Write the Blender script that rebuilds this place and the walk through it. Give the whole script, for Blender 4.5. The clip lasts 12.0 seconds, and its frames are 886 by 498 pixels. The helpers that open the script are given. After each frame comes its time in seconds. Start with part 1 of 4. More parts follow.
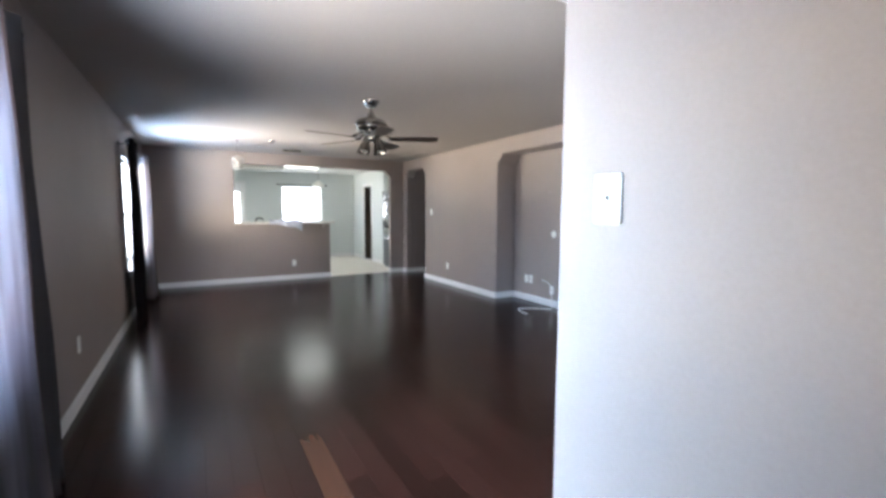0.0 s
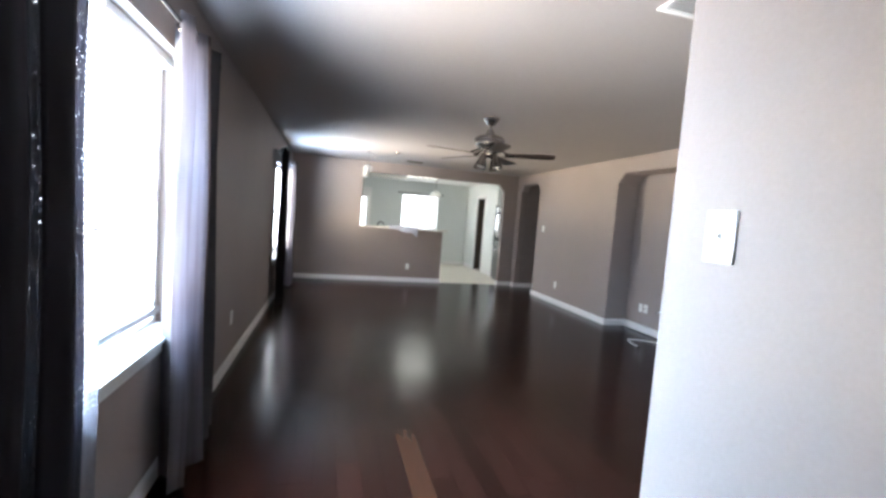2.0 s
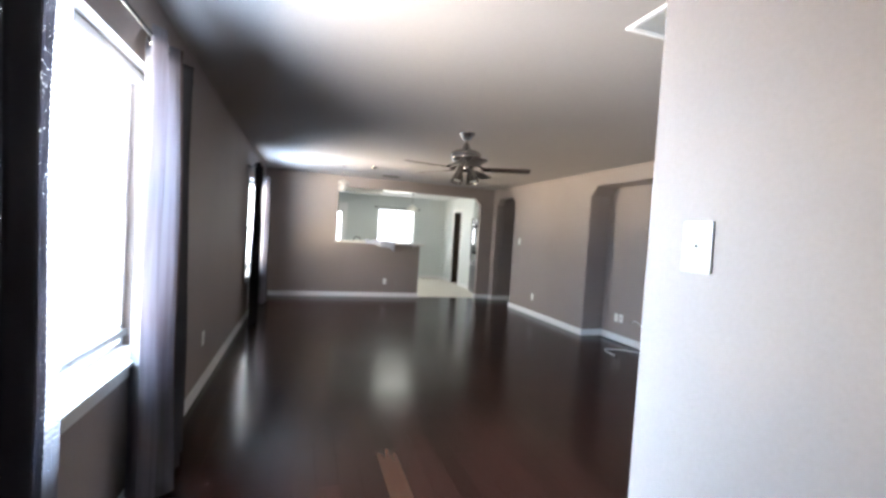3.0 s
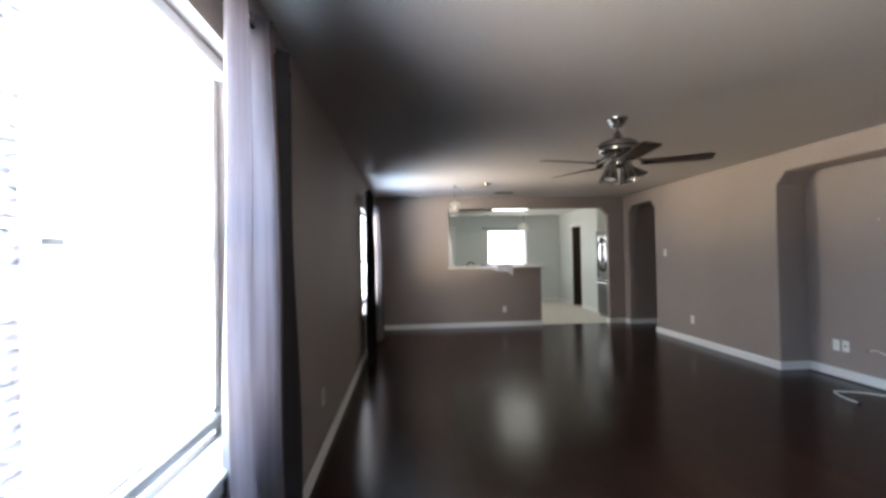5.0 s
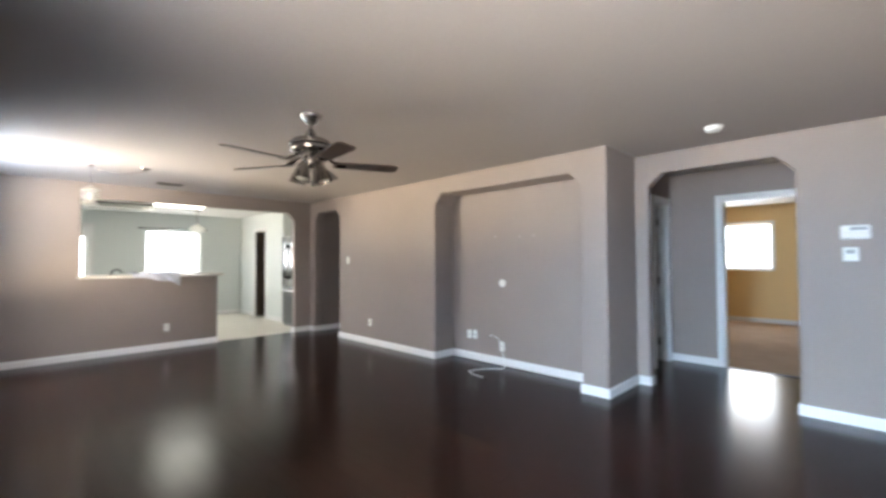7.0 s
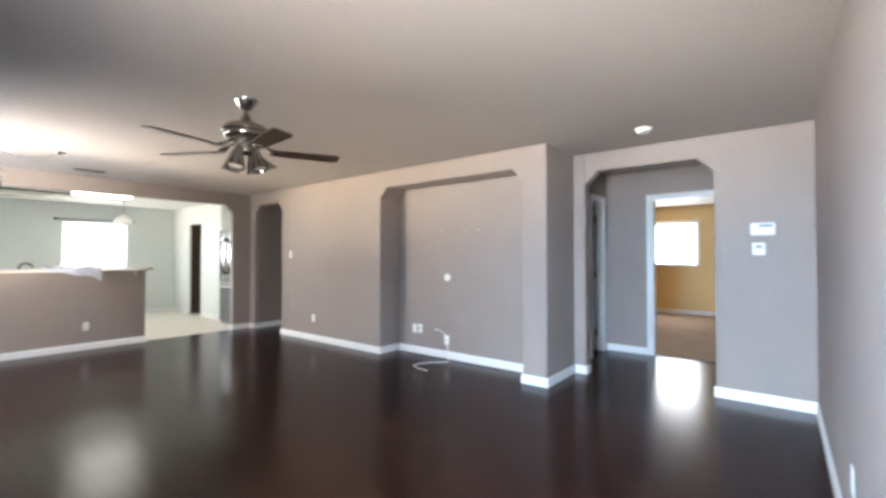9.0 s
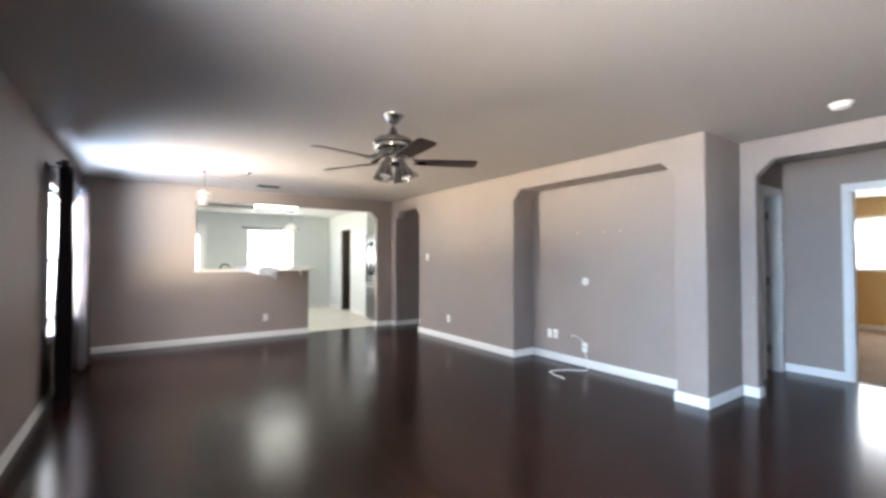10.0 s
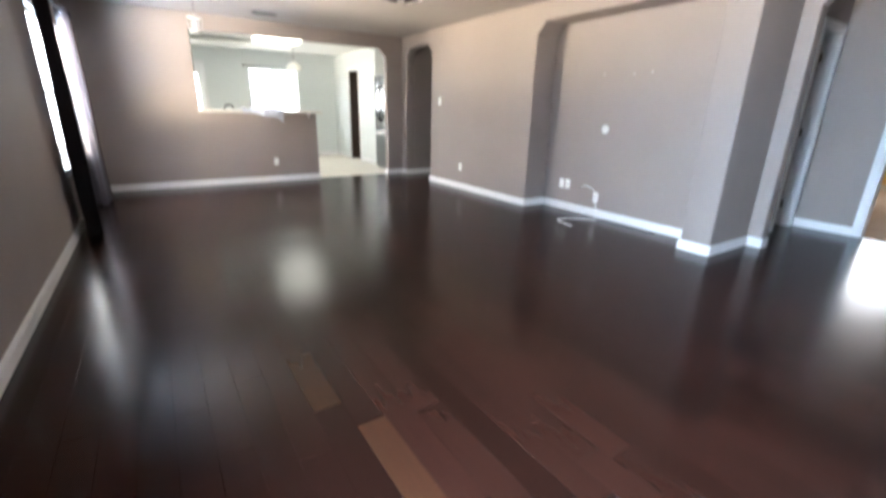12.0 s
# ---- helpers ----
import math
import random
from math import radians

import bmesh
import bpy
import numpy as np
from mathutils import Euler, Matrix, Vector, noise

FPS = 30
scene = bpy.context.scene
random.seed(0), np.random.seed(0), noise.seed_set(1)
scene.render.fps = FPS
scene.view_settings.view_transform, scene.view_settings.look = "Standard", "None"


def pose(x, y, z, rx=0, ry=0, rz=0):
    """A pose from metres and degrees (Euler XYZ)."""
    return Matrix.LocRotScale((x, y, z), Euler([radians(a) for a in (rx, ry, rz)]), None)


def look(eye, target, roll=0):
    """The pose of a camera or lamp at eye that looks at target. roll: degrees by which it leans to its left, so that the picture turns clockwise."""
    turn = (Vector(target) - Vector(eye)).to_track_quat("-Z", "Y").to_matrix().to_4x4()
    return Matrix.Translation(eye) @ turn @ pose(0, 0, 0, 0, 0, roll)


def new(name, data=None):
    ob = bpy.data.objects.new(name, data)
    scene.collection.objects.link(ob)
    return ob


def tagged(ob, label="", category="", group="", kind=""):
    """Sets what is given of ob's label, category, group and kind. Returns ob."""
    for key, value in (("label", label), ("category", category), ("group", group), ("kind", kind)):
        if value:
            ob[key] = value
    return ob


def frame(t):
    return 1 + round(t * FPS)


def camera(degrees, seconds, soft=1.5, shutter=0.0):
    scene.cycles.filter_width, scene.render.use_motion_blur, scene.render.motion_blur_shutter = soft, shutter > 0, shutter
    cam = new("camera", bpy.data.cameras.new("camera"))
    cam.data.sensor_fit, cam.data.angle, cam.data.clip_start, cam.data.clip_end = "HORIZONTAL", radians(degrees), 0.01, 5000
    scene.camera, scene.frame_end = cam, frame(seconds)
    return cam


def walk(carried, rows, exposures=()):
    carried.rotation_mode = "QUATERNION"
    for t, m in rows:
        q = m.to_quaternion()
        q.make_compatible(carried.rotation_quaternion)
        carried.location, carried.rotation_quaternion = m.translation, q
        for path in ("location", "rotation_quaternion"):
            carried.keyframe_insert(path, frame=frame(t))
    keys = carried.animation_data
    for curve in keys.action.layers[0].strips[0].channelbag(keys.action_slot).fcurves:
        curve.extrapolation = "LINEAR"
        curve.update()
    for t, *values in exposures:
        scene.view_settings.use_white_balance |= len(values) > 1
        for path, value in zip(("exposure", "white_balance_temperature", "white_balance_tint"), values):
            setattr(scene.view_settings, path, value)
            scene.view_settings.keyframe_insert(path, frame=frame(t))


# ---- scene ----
cam = camera(91.8, 12.0, 3.0, 0.5)
PATH = [
    (0, (-0.004, -0.031, 1.352), (0.982, 1.7, 1.178), 0.2),
    (0.5, (-0.014, -0.014, 1.362), (0.824, 1.801, 1.313), 1.1),
    (1, (-0.021, -0.072, 1.361), (0.583, 1.831, 1.249), 3.8),
    (1.5, (-0.012, -0.105, 1.369), (0.493, 1.825, 1.226), 4.5),
    (2, (-0.008, -0.113, 1.376), (0.508, 1.814, 1.238), 4.4),
    (2.5, (-0.016, -0.12, 1.381), (0.513, 1.808, 1.325), 3.5),
    (3, (-0.025, -0.101, 1.375), (0.593, 1.8, 1.309), 3.6),
    (3.5, (-0.068, 0.034, 1.363), (0.466, 1.953, 1.19), -0.3),
    (3.7, (-0.071, 0.097, 1.359), (0.362, 2.044, 1.217), 0.1),
    (5.5, (-0.19, 1.025, 1.363), (-0.043, 3.019, 1.423), -1.4),
    (6, (-0.17, 1.136, 1.357), (0.335, 3.069, 1.449), -0.0),
    (6.5, (-0.092, 1.144, 1.344), (0.985, 2.828, 1.407), -0.4),
    (7, (-0.049, 1.123, 1.342), (1.365, 2.536, 1.391), -0.3),
    (7.5, (-0.015, 1.075, 1.327), (1.611, 2.239, 1.356), -0.0),
    (7.7, (-0.008, 1.065, 1.331), (1.673, 2.149, 1.349), 0.2),
    (9.3, (-0.005, 1.089, 1.305), (1.457, 2.452, 1.34), -0.1),
    (9.5, (-0.02, 1.117, 1.309), (1.345, 2.578, 1.344), -0.1),
    (10, (-0.052, 1.149, 1.315), (1.088, 2.791, 1.359), -0.0),
    (10.5, (-0.093, 1.165, 1.312), (0.951, 2.871, 1.344), 0.3),
    (11, (-0.09, 1.167, 1.301), (0.972, 2.861, 1.268), 0.3),
    (11.5, (-0.086, 1.167, 1.274), (0.994, 2.833, 1.038), 1.0),
    (12, (-0.042, 1.172, 1.21), (1.009, 2.758, 0.593), 1.3),
]
EXPOSURES = [(0.0, 0.58, 5480, 9), (1.0, 0.55, 5580, 9), (2.5, 0.51, 5680, 9), (3.7, 0.48, 5800, 9), (5.5, -0.44, 5880, 9), (6.0, -0.76, 5700, 9), (6.5, 0.18, 5820, 9), (7.0, 0.74, 5960, 9), (7.5, 1.03, 5960, 9), (10.0, 1.08, 5820, 9), (12.0, 1.18, 5850, 9)]
walk(cam, [(t, look(eye, target, roll)) for t, eye, target, roll in PATH], EXPOSURES)

# ---- world, sun, window light ----
world = bpy.data.worlds.new("sky")
scene.world = world
world.use_nodes = True
wn = world.node_tree.nodes
sky = wn.new("ShaderNodeTexSky")
sky.sky_type, sky.sun_disc = "NISHITA", False
sky.sun_elevation, sky.sun_rotation = radians(58), radians(184)
wn["Background"].inputs["Strength"].default_value = 0.15
world.node_tree.links.new(sky.outputs["Color"], wn["Background"].inputs["Color"])

sun = new("sun", bpy.data.lights.new("sun", "SUN"))
sun.data.energy, sun.data.angle, sun.data.color = 5.0, radians(0.5), (1.0, 0.95, 0.88)
sun.matrix_world = look((0, 0, 20), (0.8, 12, 0))


def window_lamp(name, at, toward, wide, high, watts, colour):
    lamp = new(name, bpy.data.lights.new(name, "AREA"))
    lamp.data.shape, lamp.data.size, lamp.data.size_y = "RECTANGLE", wide, high
    lamp.data.energy, lamp.data.color = watts, colour
    lamp.matrix_world = look(at, toward)
    return lamp


# skylight falling inwards and down through the two windows
for at, wide, high, watts in (((-1.32, 1.69, 1.45), 1.58, 1.40, 235), ((-1.32, 7.275, 1.37), 1.75, 1.42, 20)):
    lamp = window_lamp("window_light", at, (at[0] + 1.0, at[1], at[2] - 0.5), wide, high, watts, (0.60, 0.80, 1.0))
    lamp.data.spread = radians(102)
# bluish shaded paving along the house and the sunlit yard beyond it, shining up through the windows
window_lamp("paving_light", (-2.2, 4.5, -0.30), (-2.2, 4.5, 3.0), 2.5, 14.0, 3700, (0.62, 0.80, 1.0))
window_lamp("yard_light", (-7.2, -1.5, -0.30), (-7.2, -1.5, 3.0), 7.2, 11.0, 21000, (1.0, 0.82, 0.58))
window_lamp("yard_light", (-7.2, 11.0, -0.30), (-7.2, 11.0, 3.0), 7.2, 9.0, 19000, (1.0, 0.80, 0.54))
window_lamp("window_light", (2.60, 12.86, 1.55), (2.60, 8, 1.55), 0.8, 0.8, 9, (1.0, 0.97, 0.92))
window_lamp("window_light", (11.11, 3.025, 1.58), (6, 3.025, 1.58), 0.91, 0.96, 25, (1.0, 0.97, 0.94))
window_lamp("door_light", (0.63, 12.86, 1.30), (0.63, 8, 1.30), 0.6, 1.1, 6, (1.0, 0.98, 0.95))


# ---- materials ----
def material(name, colour, rough=0.6, metal=0.0):
    m = bpy.data.materials.new(name)
    m.use_nodes = True
    b = m.node_tree.nodes["Principled BSDF"]
    b.inputs["Base Color"].default_value = (*colour, 1)
    b.inputs["Roughness"].default_value = rough
    b.inputs["Metallic"].default_value = metal
    return m


def node(m, kind, **values):
    n = m.node_tree.nodes.new("ShaderNode" + kind)
    for key, v in values.items():
        n.inputs[key.replace("_", " ")].default_value = v
    return n


def link(m, a, out, b, into):
    m.node_tree.links.new(a.outputs[out], b.inputs[into])


def coords(m, scale=(1, 1, 1)):
    tc = m.node_tree.nodes.new("ShaderNodeNewGeometry")
    mp = m.node_tree.nodes.new("ShaderNodeMapping")
    mp.inputs["Scale"].default_value = scale
    link(m, tc, "Position", mp, "Vector")
    return mp


def mottle(m, colour, scale, spread, grain, bump, depth=0.002, stretch=(1, 1, 1)):
    """Two scales of colour variation and a fine relief, in metres of the world."""
    b = m.node_tree.nodes["Principled BSDF"]
    mp = coords(m, stretch)
    n1 = node(m, "TexNoise", Scale=scale, Detail=4.0)
    n2 = node(m, "TexNoise", Scale=grain, Detail=3.0)
    link(m, mp, "Vector", n1, "Vector")
    link(m, mp, "Vector", n2, "Vector")
    ramp = m.node_tree.nodes.new("ShaderNodeValToRGB")
    ramp.color_ramp.elements[0].position, ramp.color_ramp.elements[1].position = 0.3, 0.7
    ramp.color_ramp.elements[0].color = (*[c * (1 - spread) for c in colour], 1)
    ramp.color_ramp.elements[1].color = (*[min(1, c * (1 + spread)) for c in colour], 1)
    mix = m.node_tree.nodes.new("ShaderNodeMath")
    mix.operation = "MULTIPLY_ADD"
    mix.inputs[1].default_value = 0.35
    link(m, n2, "Fac", mix, 0)
    half = m.node_tree.nodes.new("ShaderNodeMath")
    half.operation = "MULTIPLY"
    half.inputs[1].default_value = 0.65
    link(m, n1, "Fac", half, 0)
    link(m, half, "Value", mix, 2)
    link(m, mix, "Value", ramp, "Fac")
    link(m, ramp, "Color", b, "Base Color")
    bp = node(m, "Bump", Strength=bump, Distance=depth)
    link(m, n2, "Fac", bp, "Height")
    link(m, bp, "Normal", b, "Normal")
    return m


WALL = mottle(material("taupe_wall_paint", (0.286, 0.240, 0.220), 0.62), (0.286, 0.240, 0.220), 1.1, 0.08, 90, 0.14, 0.0025)
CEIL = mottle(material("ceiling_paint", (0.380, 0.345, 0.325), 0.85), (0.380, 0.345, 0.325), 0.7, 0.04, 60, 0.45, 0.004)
WHITE = mottle(material("white_trim_paint", (0.80, 0.80, 0.80), 0.35), (0.80, 0.80, 0.80), 1.5, 0.03, 40, 0.08, 0.001)
KITCHEN = mottle(material("pale_aqua_paint", (0.68, 0.715, 0.705), 0.6), (0.68, 0.715, 0.705), 0.8, 0.03, 90, 0.3, 0.002)
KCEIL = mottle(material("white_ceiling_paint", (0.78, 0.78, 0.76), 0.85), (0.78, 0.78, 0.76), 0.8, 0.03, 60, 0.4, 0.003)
YELLOW = mottle(material("yellow_wall_paint", (0.78, 0.56, 0.26), 0.6), (0.78, 0.56, 0.26), 0.8, 0.04, 90, 0.3, 0.002)
CARPET = mottle(material("tan_carpet", (0.42, 0.31, 0.22), 0.95), (0.42, 0.31, 0.22), 3, 0.12, 220, 0.9, 0.006)
PLASTIC = mottle(material("white_plastic", (0.82, 0.82, 0.80), 0.35), (0.82, 0.82, 0.80), 8, 0.02, 60, 0.05, 0.0005)
DARK = material("dark_void", (0.02, 0.02, 0.022), 0.6)
CHROME = mottle(material("brushed_nickel", (0.40, 0.385, 0.37), 0.24, 1.0), (0.40, 0.385, 0.37), 6, 0.08, 120, 0.1, 0.0006)
STEEL = mottle(material("stainless_steel", (0.52, 0.52, 0.52), 0.22, 1.0), (0.52, 0.52, 0.52), 3, 0.05, 80, 0.1, 0.0005, (1, 1, 14))
# darker copy of STEEL: the drawer's reflection of dark floor is in the colour
DARK_REFLECTION_STEEL = mottle(material("steel_dark_reflection", (0.13, 0.135, 0.14), 0.34, 1.0), (0.13, 0.135, 0.14), 3, 0.05, 80, 0.1, 0.0005, (1, 1, 14))
BLADE = mottle(material("dark_walnut_blade", (0.035, 0.02, 0.015), 0.35), (0.035, 0.02, 0.015), 3, 0.3, 45, 0.15, 0.0008, (1, 8, 1))
BLACK = material("black_metal", (0.015, 0.015, 0.016), 0.35, 0.6)
COUNTER = mottle(material("pale_laminate_counter", (0.70, 0.67, 0.62), 0.3), (0.70, 0.67, 0.62), 5, 0.08, 160, 0.05, 0.0004)
TILE = mottle(material("cream_floor_tile", (0.66, 0.62, 0.54), 0.3), (0.66, 0.62, 0.54), 2.5, 0.07, 30, 0.12, 0.0015)
GROUT = material("grout", (0.45, 0.41, 0.35), 0.9)
TOWEL = mottle(material("pale_blue_towel", (0.56, 0.58, 0.66), 0.95), (0.56, 0.58, 0.66), 14, 0.15, 260, 0.8, 0.004)


def wood(name, tone, rough):
    """Dark stained boards: grain along y, each piece its own tone."""
    m = material(name, tone, rough)
    b = m.node_tree.nodes["Principled BSDF"]
    mp = coords(m, (14, 1.1, 14))
    n = node(m, "TexNoise", Scale=2.2, Detail=7.0, Roughness=0.65)
    link(m, mp, "Vector", n, "Vector")
    ramp = m.node_tree.nodes.new("ShaderNodeValToRGB")
    ramp.color_ramp.elements[0].position, ramp.color_ramp.elements[1].position = 0.28, 0.75
    ramp.color_ramp.elements[0].color = (*[c * 0.88 for c in tone], 1)
    ramp.color_ramp.elements[1].color = (*[c * 1.12 for c in tone], 1)
    link(m, n, "Fac", ramp, "Fac")
    info = m.node_tree.nodes.new("ShaderNodeObjectInfo")
    isl = m.node_tree.nodes.new("ShaderNodeNewGeometry")
    add = m.node_tree.nodes.new("ShaderNodeMath")
    add.operation = "ADD"
    link(m, info, "Random", add, 0)
    link(m, isl, "Random Per Island", add, 1)
    fr = m.node_tree.nodes.new("ShaderNodeMath")
    fr.operation = "FRACT"
    link(m, add, "Value", fr, 0)
    rng = m.node_tree.nodes.new("ShaderNodeMapRange")
    rng.inputs["To Min"].default_value, rng.inputs["To Max"].default_value = 0.62, 1.5
    link(m, fr, "Value", rng, "Value")
    mul = m.node_tree.nodes.new("ShaderNodeVectorMath")
    mul.operation = "SCALE"
    link(m, ramp, "Color", mul, "Vector")
    link(m, rng, "Result", mul, "Scale")
    smear = node(m, "TexNoise", Scale=1.3, Detail=3.0)
    link(m, coords(m), "Vector", smear, "Vector")
    r2 = m.node_tree.nodes.new("ShaderNodeMapRange")
    r2.inputs["To Min"].default_value, r2.inputs["To Max"].default_value = rough - 0.04, rough + 0.06
    link(m, smear, "Fac", r2, "Value")
    bp = node(m, "Bump", Strength=0.05, Distance=0.001)
    link(m, n, "Fac", bp, "Height")
    t = m.node_tree
    stain, varnish = t.nodes.new("ShaderNodeBsdfDiffuse"), t.nodes.new("ShaderNodeBsdfGlossy")
    varnish.distribution = "GGX"
    fres = node(m, "Fresnel", IOR=1.38)
    coat = t.nodes.new("ShaderNodeMixShader")
    link(m, mul, "Vector", stain, "Color")
    link(m, r2, "Result", varnish, "Roughness")
    for n2 in (stain, varnish, fres):
        link(m, bp, "Normal", n2, "Normal")
    link(m, fres, "Fac", coat, 0)
    t.links.new(stain.outputs[0], coat.inputs[1])
    t.links.new(varnish.outputs[0], coat.inputs[2])
    t.links.new(coat.outputs[0], t.nodes["Material Output"].inputs["Surface"])
    t.nodes.remove(b)
    return m


WOOD = wood("dark_stained_wood", (0.0185, 0.0058, 0.0038), 0.20)
FADED = wood("faded_wood", (0.030, 0.0115, 0.0055), 0.2)
WORN = wood("worn_reddish_wood", (0.068, 0.0245, 0.0125), 0.2)


def glass_pane(name):
    m = bpy.data.materials.new(name)
    m.use_nodes = True
    t = m.node_tree
    t.nodes.remove(t.nodes["Principled BSDF"])
    out = t.nodes["Material Output"]
    clear, gloss = t.nodes.new("ShaderNodeBsdfTransparent"), t.nodes.new("ShaderNodeBsdfGlossy")
    gloss.inputs["Roughness"].default_value = 0.03
    mix = t.nodes.new("ShaderNodeMixShader")
    mix.inputs[0].default_value = 0.05
    t.links.new(clear.outputs[0], mix.inputs[1])
    t.links.new(gloss.outputs[0], mix.inputs[2])
    t.links.new(mix.outputs[0], out.inputs["Surface"])
    return m


GLASS = glass_pane("window_glass")


def cloth(name, colour, through_share, rough=0.9, glow=None):
    """Woven fabric that lets some light through."""
    m = material(name, colour, rough)
    t = m.node_tree
    b = t.nodes["Principled BSDF"]
    mp = coords(m, (1, 1, 0.15))
    n = node(m, "TexNoise", Scale=160.0, Detail=2.0)
    link(m, mp, "Vector", n, "Vector")
    bp = node(m, "Bump", Strength=0.3, Distance=0.001)
    link(m, n, "Fac", bp, "Height")
    link(m, bp, "Normal", b, "Normal")
    tr = t.nodes.new("ShaderNodeBsdfTranslucent")
    streak = node(m, "TexNoise", Scale=26.0, Detail=3.0)
    link(m, coords(m, (1, 1, 0.035)), "Vector", streak, "Vector")
    ramp = t.nodes.new("ShaderNodeValToRGB")
    ramp.color_ramp.elements[0].position, ramp.color_ramp.elements[1].position = 0.32, 0.68
    ramp.color_ramp.elements[0].color = (*[c * k for c, k in zip(glow or colour, (0.66, 0.60, 0.60))], 1)
    ramp.color_ramp.elements[1].color = (*[min(1, c * 1.25) for c in glow or colour], 1)
    link(m, streak, "Fac", ramp, "Fac")
    link(m, ramp, "Color", tr, "Color")
    mix = t.nodes.new("ShaderNodeMixShader")
    mix.inputs[0].default_value = through_share
    t.links.new(b.outputs[0], mix.inputs[1])
    t.links.new(tr.outputs[0], mix.inputs[2])
    t.links.new(mix.outputs[0], t.nodes["Material Output"].inputs["Surface"])
    return m


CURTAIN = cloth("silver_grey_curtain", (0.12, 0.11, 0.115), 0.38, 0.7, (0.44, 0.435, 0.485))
# two darker copies of the curtain cloth, with shade put into their colour
SHADED_CLOTH = cloth("shaded_curtain_cloth", (0.045, 0.043, 0.048), 0.10, 0.8)
HALF_SHADED_CLOTH = cloth("half_shaded_curtain_cloth", (0.085, 0.070, 0.064), 0.25, 0.8, (0.20, 0.15, 0.14))
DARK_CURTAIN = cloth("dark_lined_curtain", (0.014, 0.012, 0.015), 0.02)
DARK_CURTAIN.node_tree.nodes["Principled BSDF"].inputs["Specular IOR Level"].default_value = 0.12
# translucency added so rail and latch wash out as if in glare
GLARE_VINYL = cloth("translucent_glare_vinyl", (0.8, 0.8, 0.8), 0.2, 0.4)


def open_weave(name, colour, gaps, fine=230.0, ribs=0.0):
    """Thin fabric edge with open threads between woven ones."""
    m = cloth(name, colour, 0.5)
    t = m.node_tree
    last = t.nodes["Material Output"].inputs["Surface"].links[0].from_node
    clear, mix = t.nodes.new("ShaderNodeBsdfTransparent"), t.nodes.new("ShaderNodeMixShader")
    n = node(m, "TexNoise", Scale=fine, Detail=2.0)
    link(m, coords(m, (1, 1, 0.6)), "Vector", n, "Vector")
    step = m.node_tree.nodes.new("ShaderNodeMapRange")
    step.inputs["From Min"].default_value, step.inputs["From Max"].default_value = 0.62 - gaps, 0.68 - gaps
    wave = node(m, "TexWave", Scale=16.0, Distortion=1.5)
    wave.bands_direction = "Z"
    link(m, coords(m), "Vector", wave, "Vector")
    rib = m.node_tree.nodes.new("ShaderNodeMath")
    rib.operation = "MULTIPLY_ADD"
    rib.inputs[1].default_value = -ribs
    link(m, wave, "Fac", rib, 0)
    link(m, n, "Fac", rib, 2)
    link(m, rib, "Value", step, "Value")
    link(m, step, "Result", mix, 0)
    t.links.new(last.outputs[0], mix.inputs[1])
    t.links.new(clear.outputs[0], mix.inputs[2])
    t.links.new(mix.outputs[0], t.nodes["Material Output"].inputs["Surface"])
    return m


HEM = open_weave("open_weave_hem", (0.20, 0.20, 0.22), 0.16, 400.0, 0.12)
LACE = open_weave("lace_stripe", (0.010, 0.010, 0.012), -0.01, 150.0)
LACE_EDGE = open_weave("lace_edge", (0.030, 0.030, 0.040), 0.025, 170.0)
# glow for the added box that stands in for brightly lit ceiling
CEIL_GLOW = material("ceiling_glow", (0.9, 0.9, 0.86), 0.5)
CEIL_GLOW.node_tree.nodes["Principled BSDF"].inputs["Emission Color"].default_value = (1.0, 0.94, 0.76, 1)
CEIL_GLOW.node_tree.nodes["Principled BSDF"].inputs["Emission Strength"].default_value = 5.3
MILK = mottle(material("milk_glass", (0.86, 0.85, 0.80), 0.25), (0.86, 0.85, 0.80), 6, 0.03, 40, 0.03, 0.0004)
OAK = mottle(material("brown_wood_trim", (0.045, 0.028, 0.018), 0.5), (0.045, 0.028, 0.018), 4, 0.2, 60, 0.2, 0.001, (1, 6, 6))
STICKER = material("yellow_sticker", (0.80, 0.62, 0.08), 0.5)
AGED = mottle(material("aged_pale_metal", (0.46, 0.44, 0.41), 0.45), (0.46, 0.44, 0.41), 9, 0.12, 70, 0.08, 0.0005)
VENT = material("dark_taupe_enamel", (0.10, 0.085, 0.07), 0.6)
DUCT = material("duct_liner", (0.5, 0.5, 0.5), 0.7)
GREYPLASTIC = material("grey_plastic", (0.32, 0.33, 0.34), 0.4)
PATCH = material("patched_filler", (0.48, 0.44, 0.41), 0.8)
CHALK = mottle(material("pale_enamel", (0.78, 0.76, 0.72), 0.4), (0.78, 0.76, 0.72), 8, 0.05, 60, 0.05, 0.0005)


def glowing(name, strength):
    """Overexposed daylight: pale sky over a pale, faintly mottled distance."""
    m = mottle(material(name, (0.8, 0.8, 0.8), 0.9), (0.8, 0.8, 0.8), 0.4, 0.05, 3, 0.1)
    b = m.node_tree.nodes["Principled BSDF"]
    n = node(m, "TexNoise", Scale=0.25, Detail=3.0)
    link(m, coords(m, (1, 1, 3)), "Vector", n, "Vector")
    ramp = m.node_tree.nodes.new("ShaderNodeValToRGB")
    ramp.color_ramp.elements[0].color, ramp.color_ramp.elements[1].color = (0.82, 0.90, 1.0, 1), (1.0, 1.0, 0.97, 1)
    link(m, n, "Fac", ramp, "Fac")
    link(m, ramp, "Color", b, "Emission Color")
    b.inputs["Emission Strength"].default_value = strength
    return m


DAY = glowing("daylight_distance", 2.6)


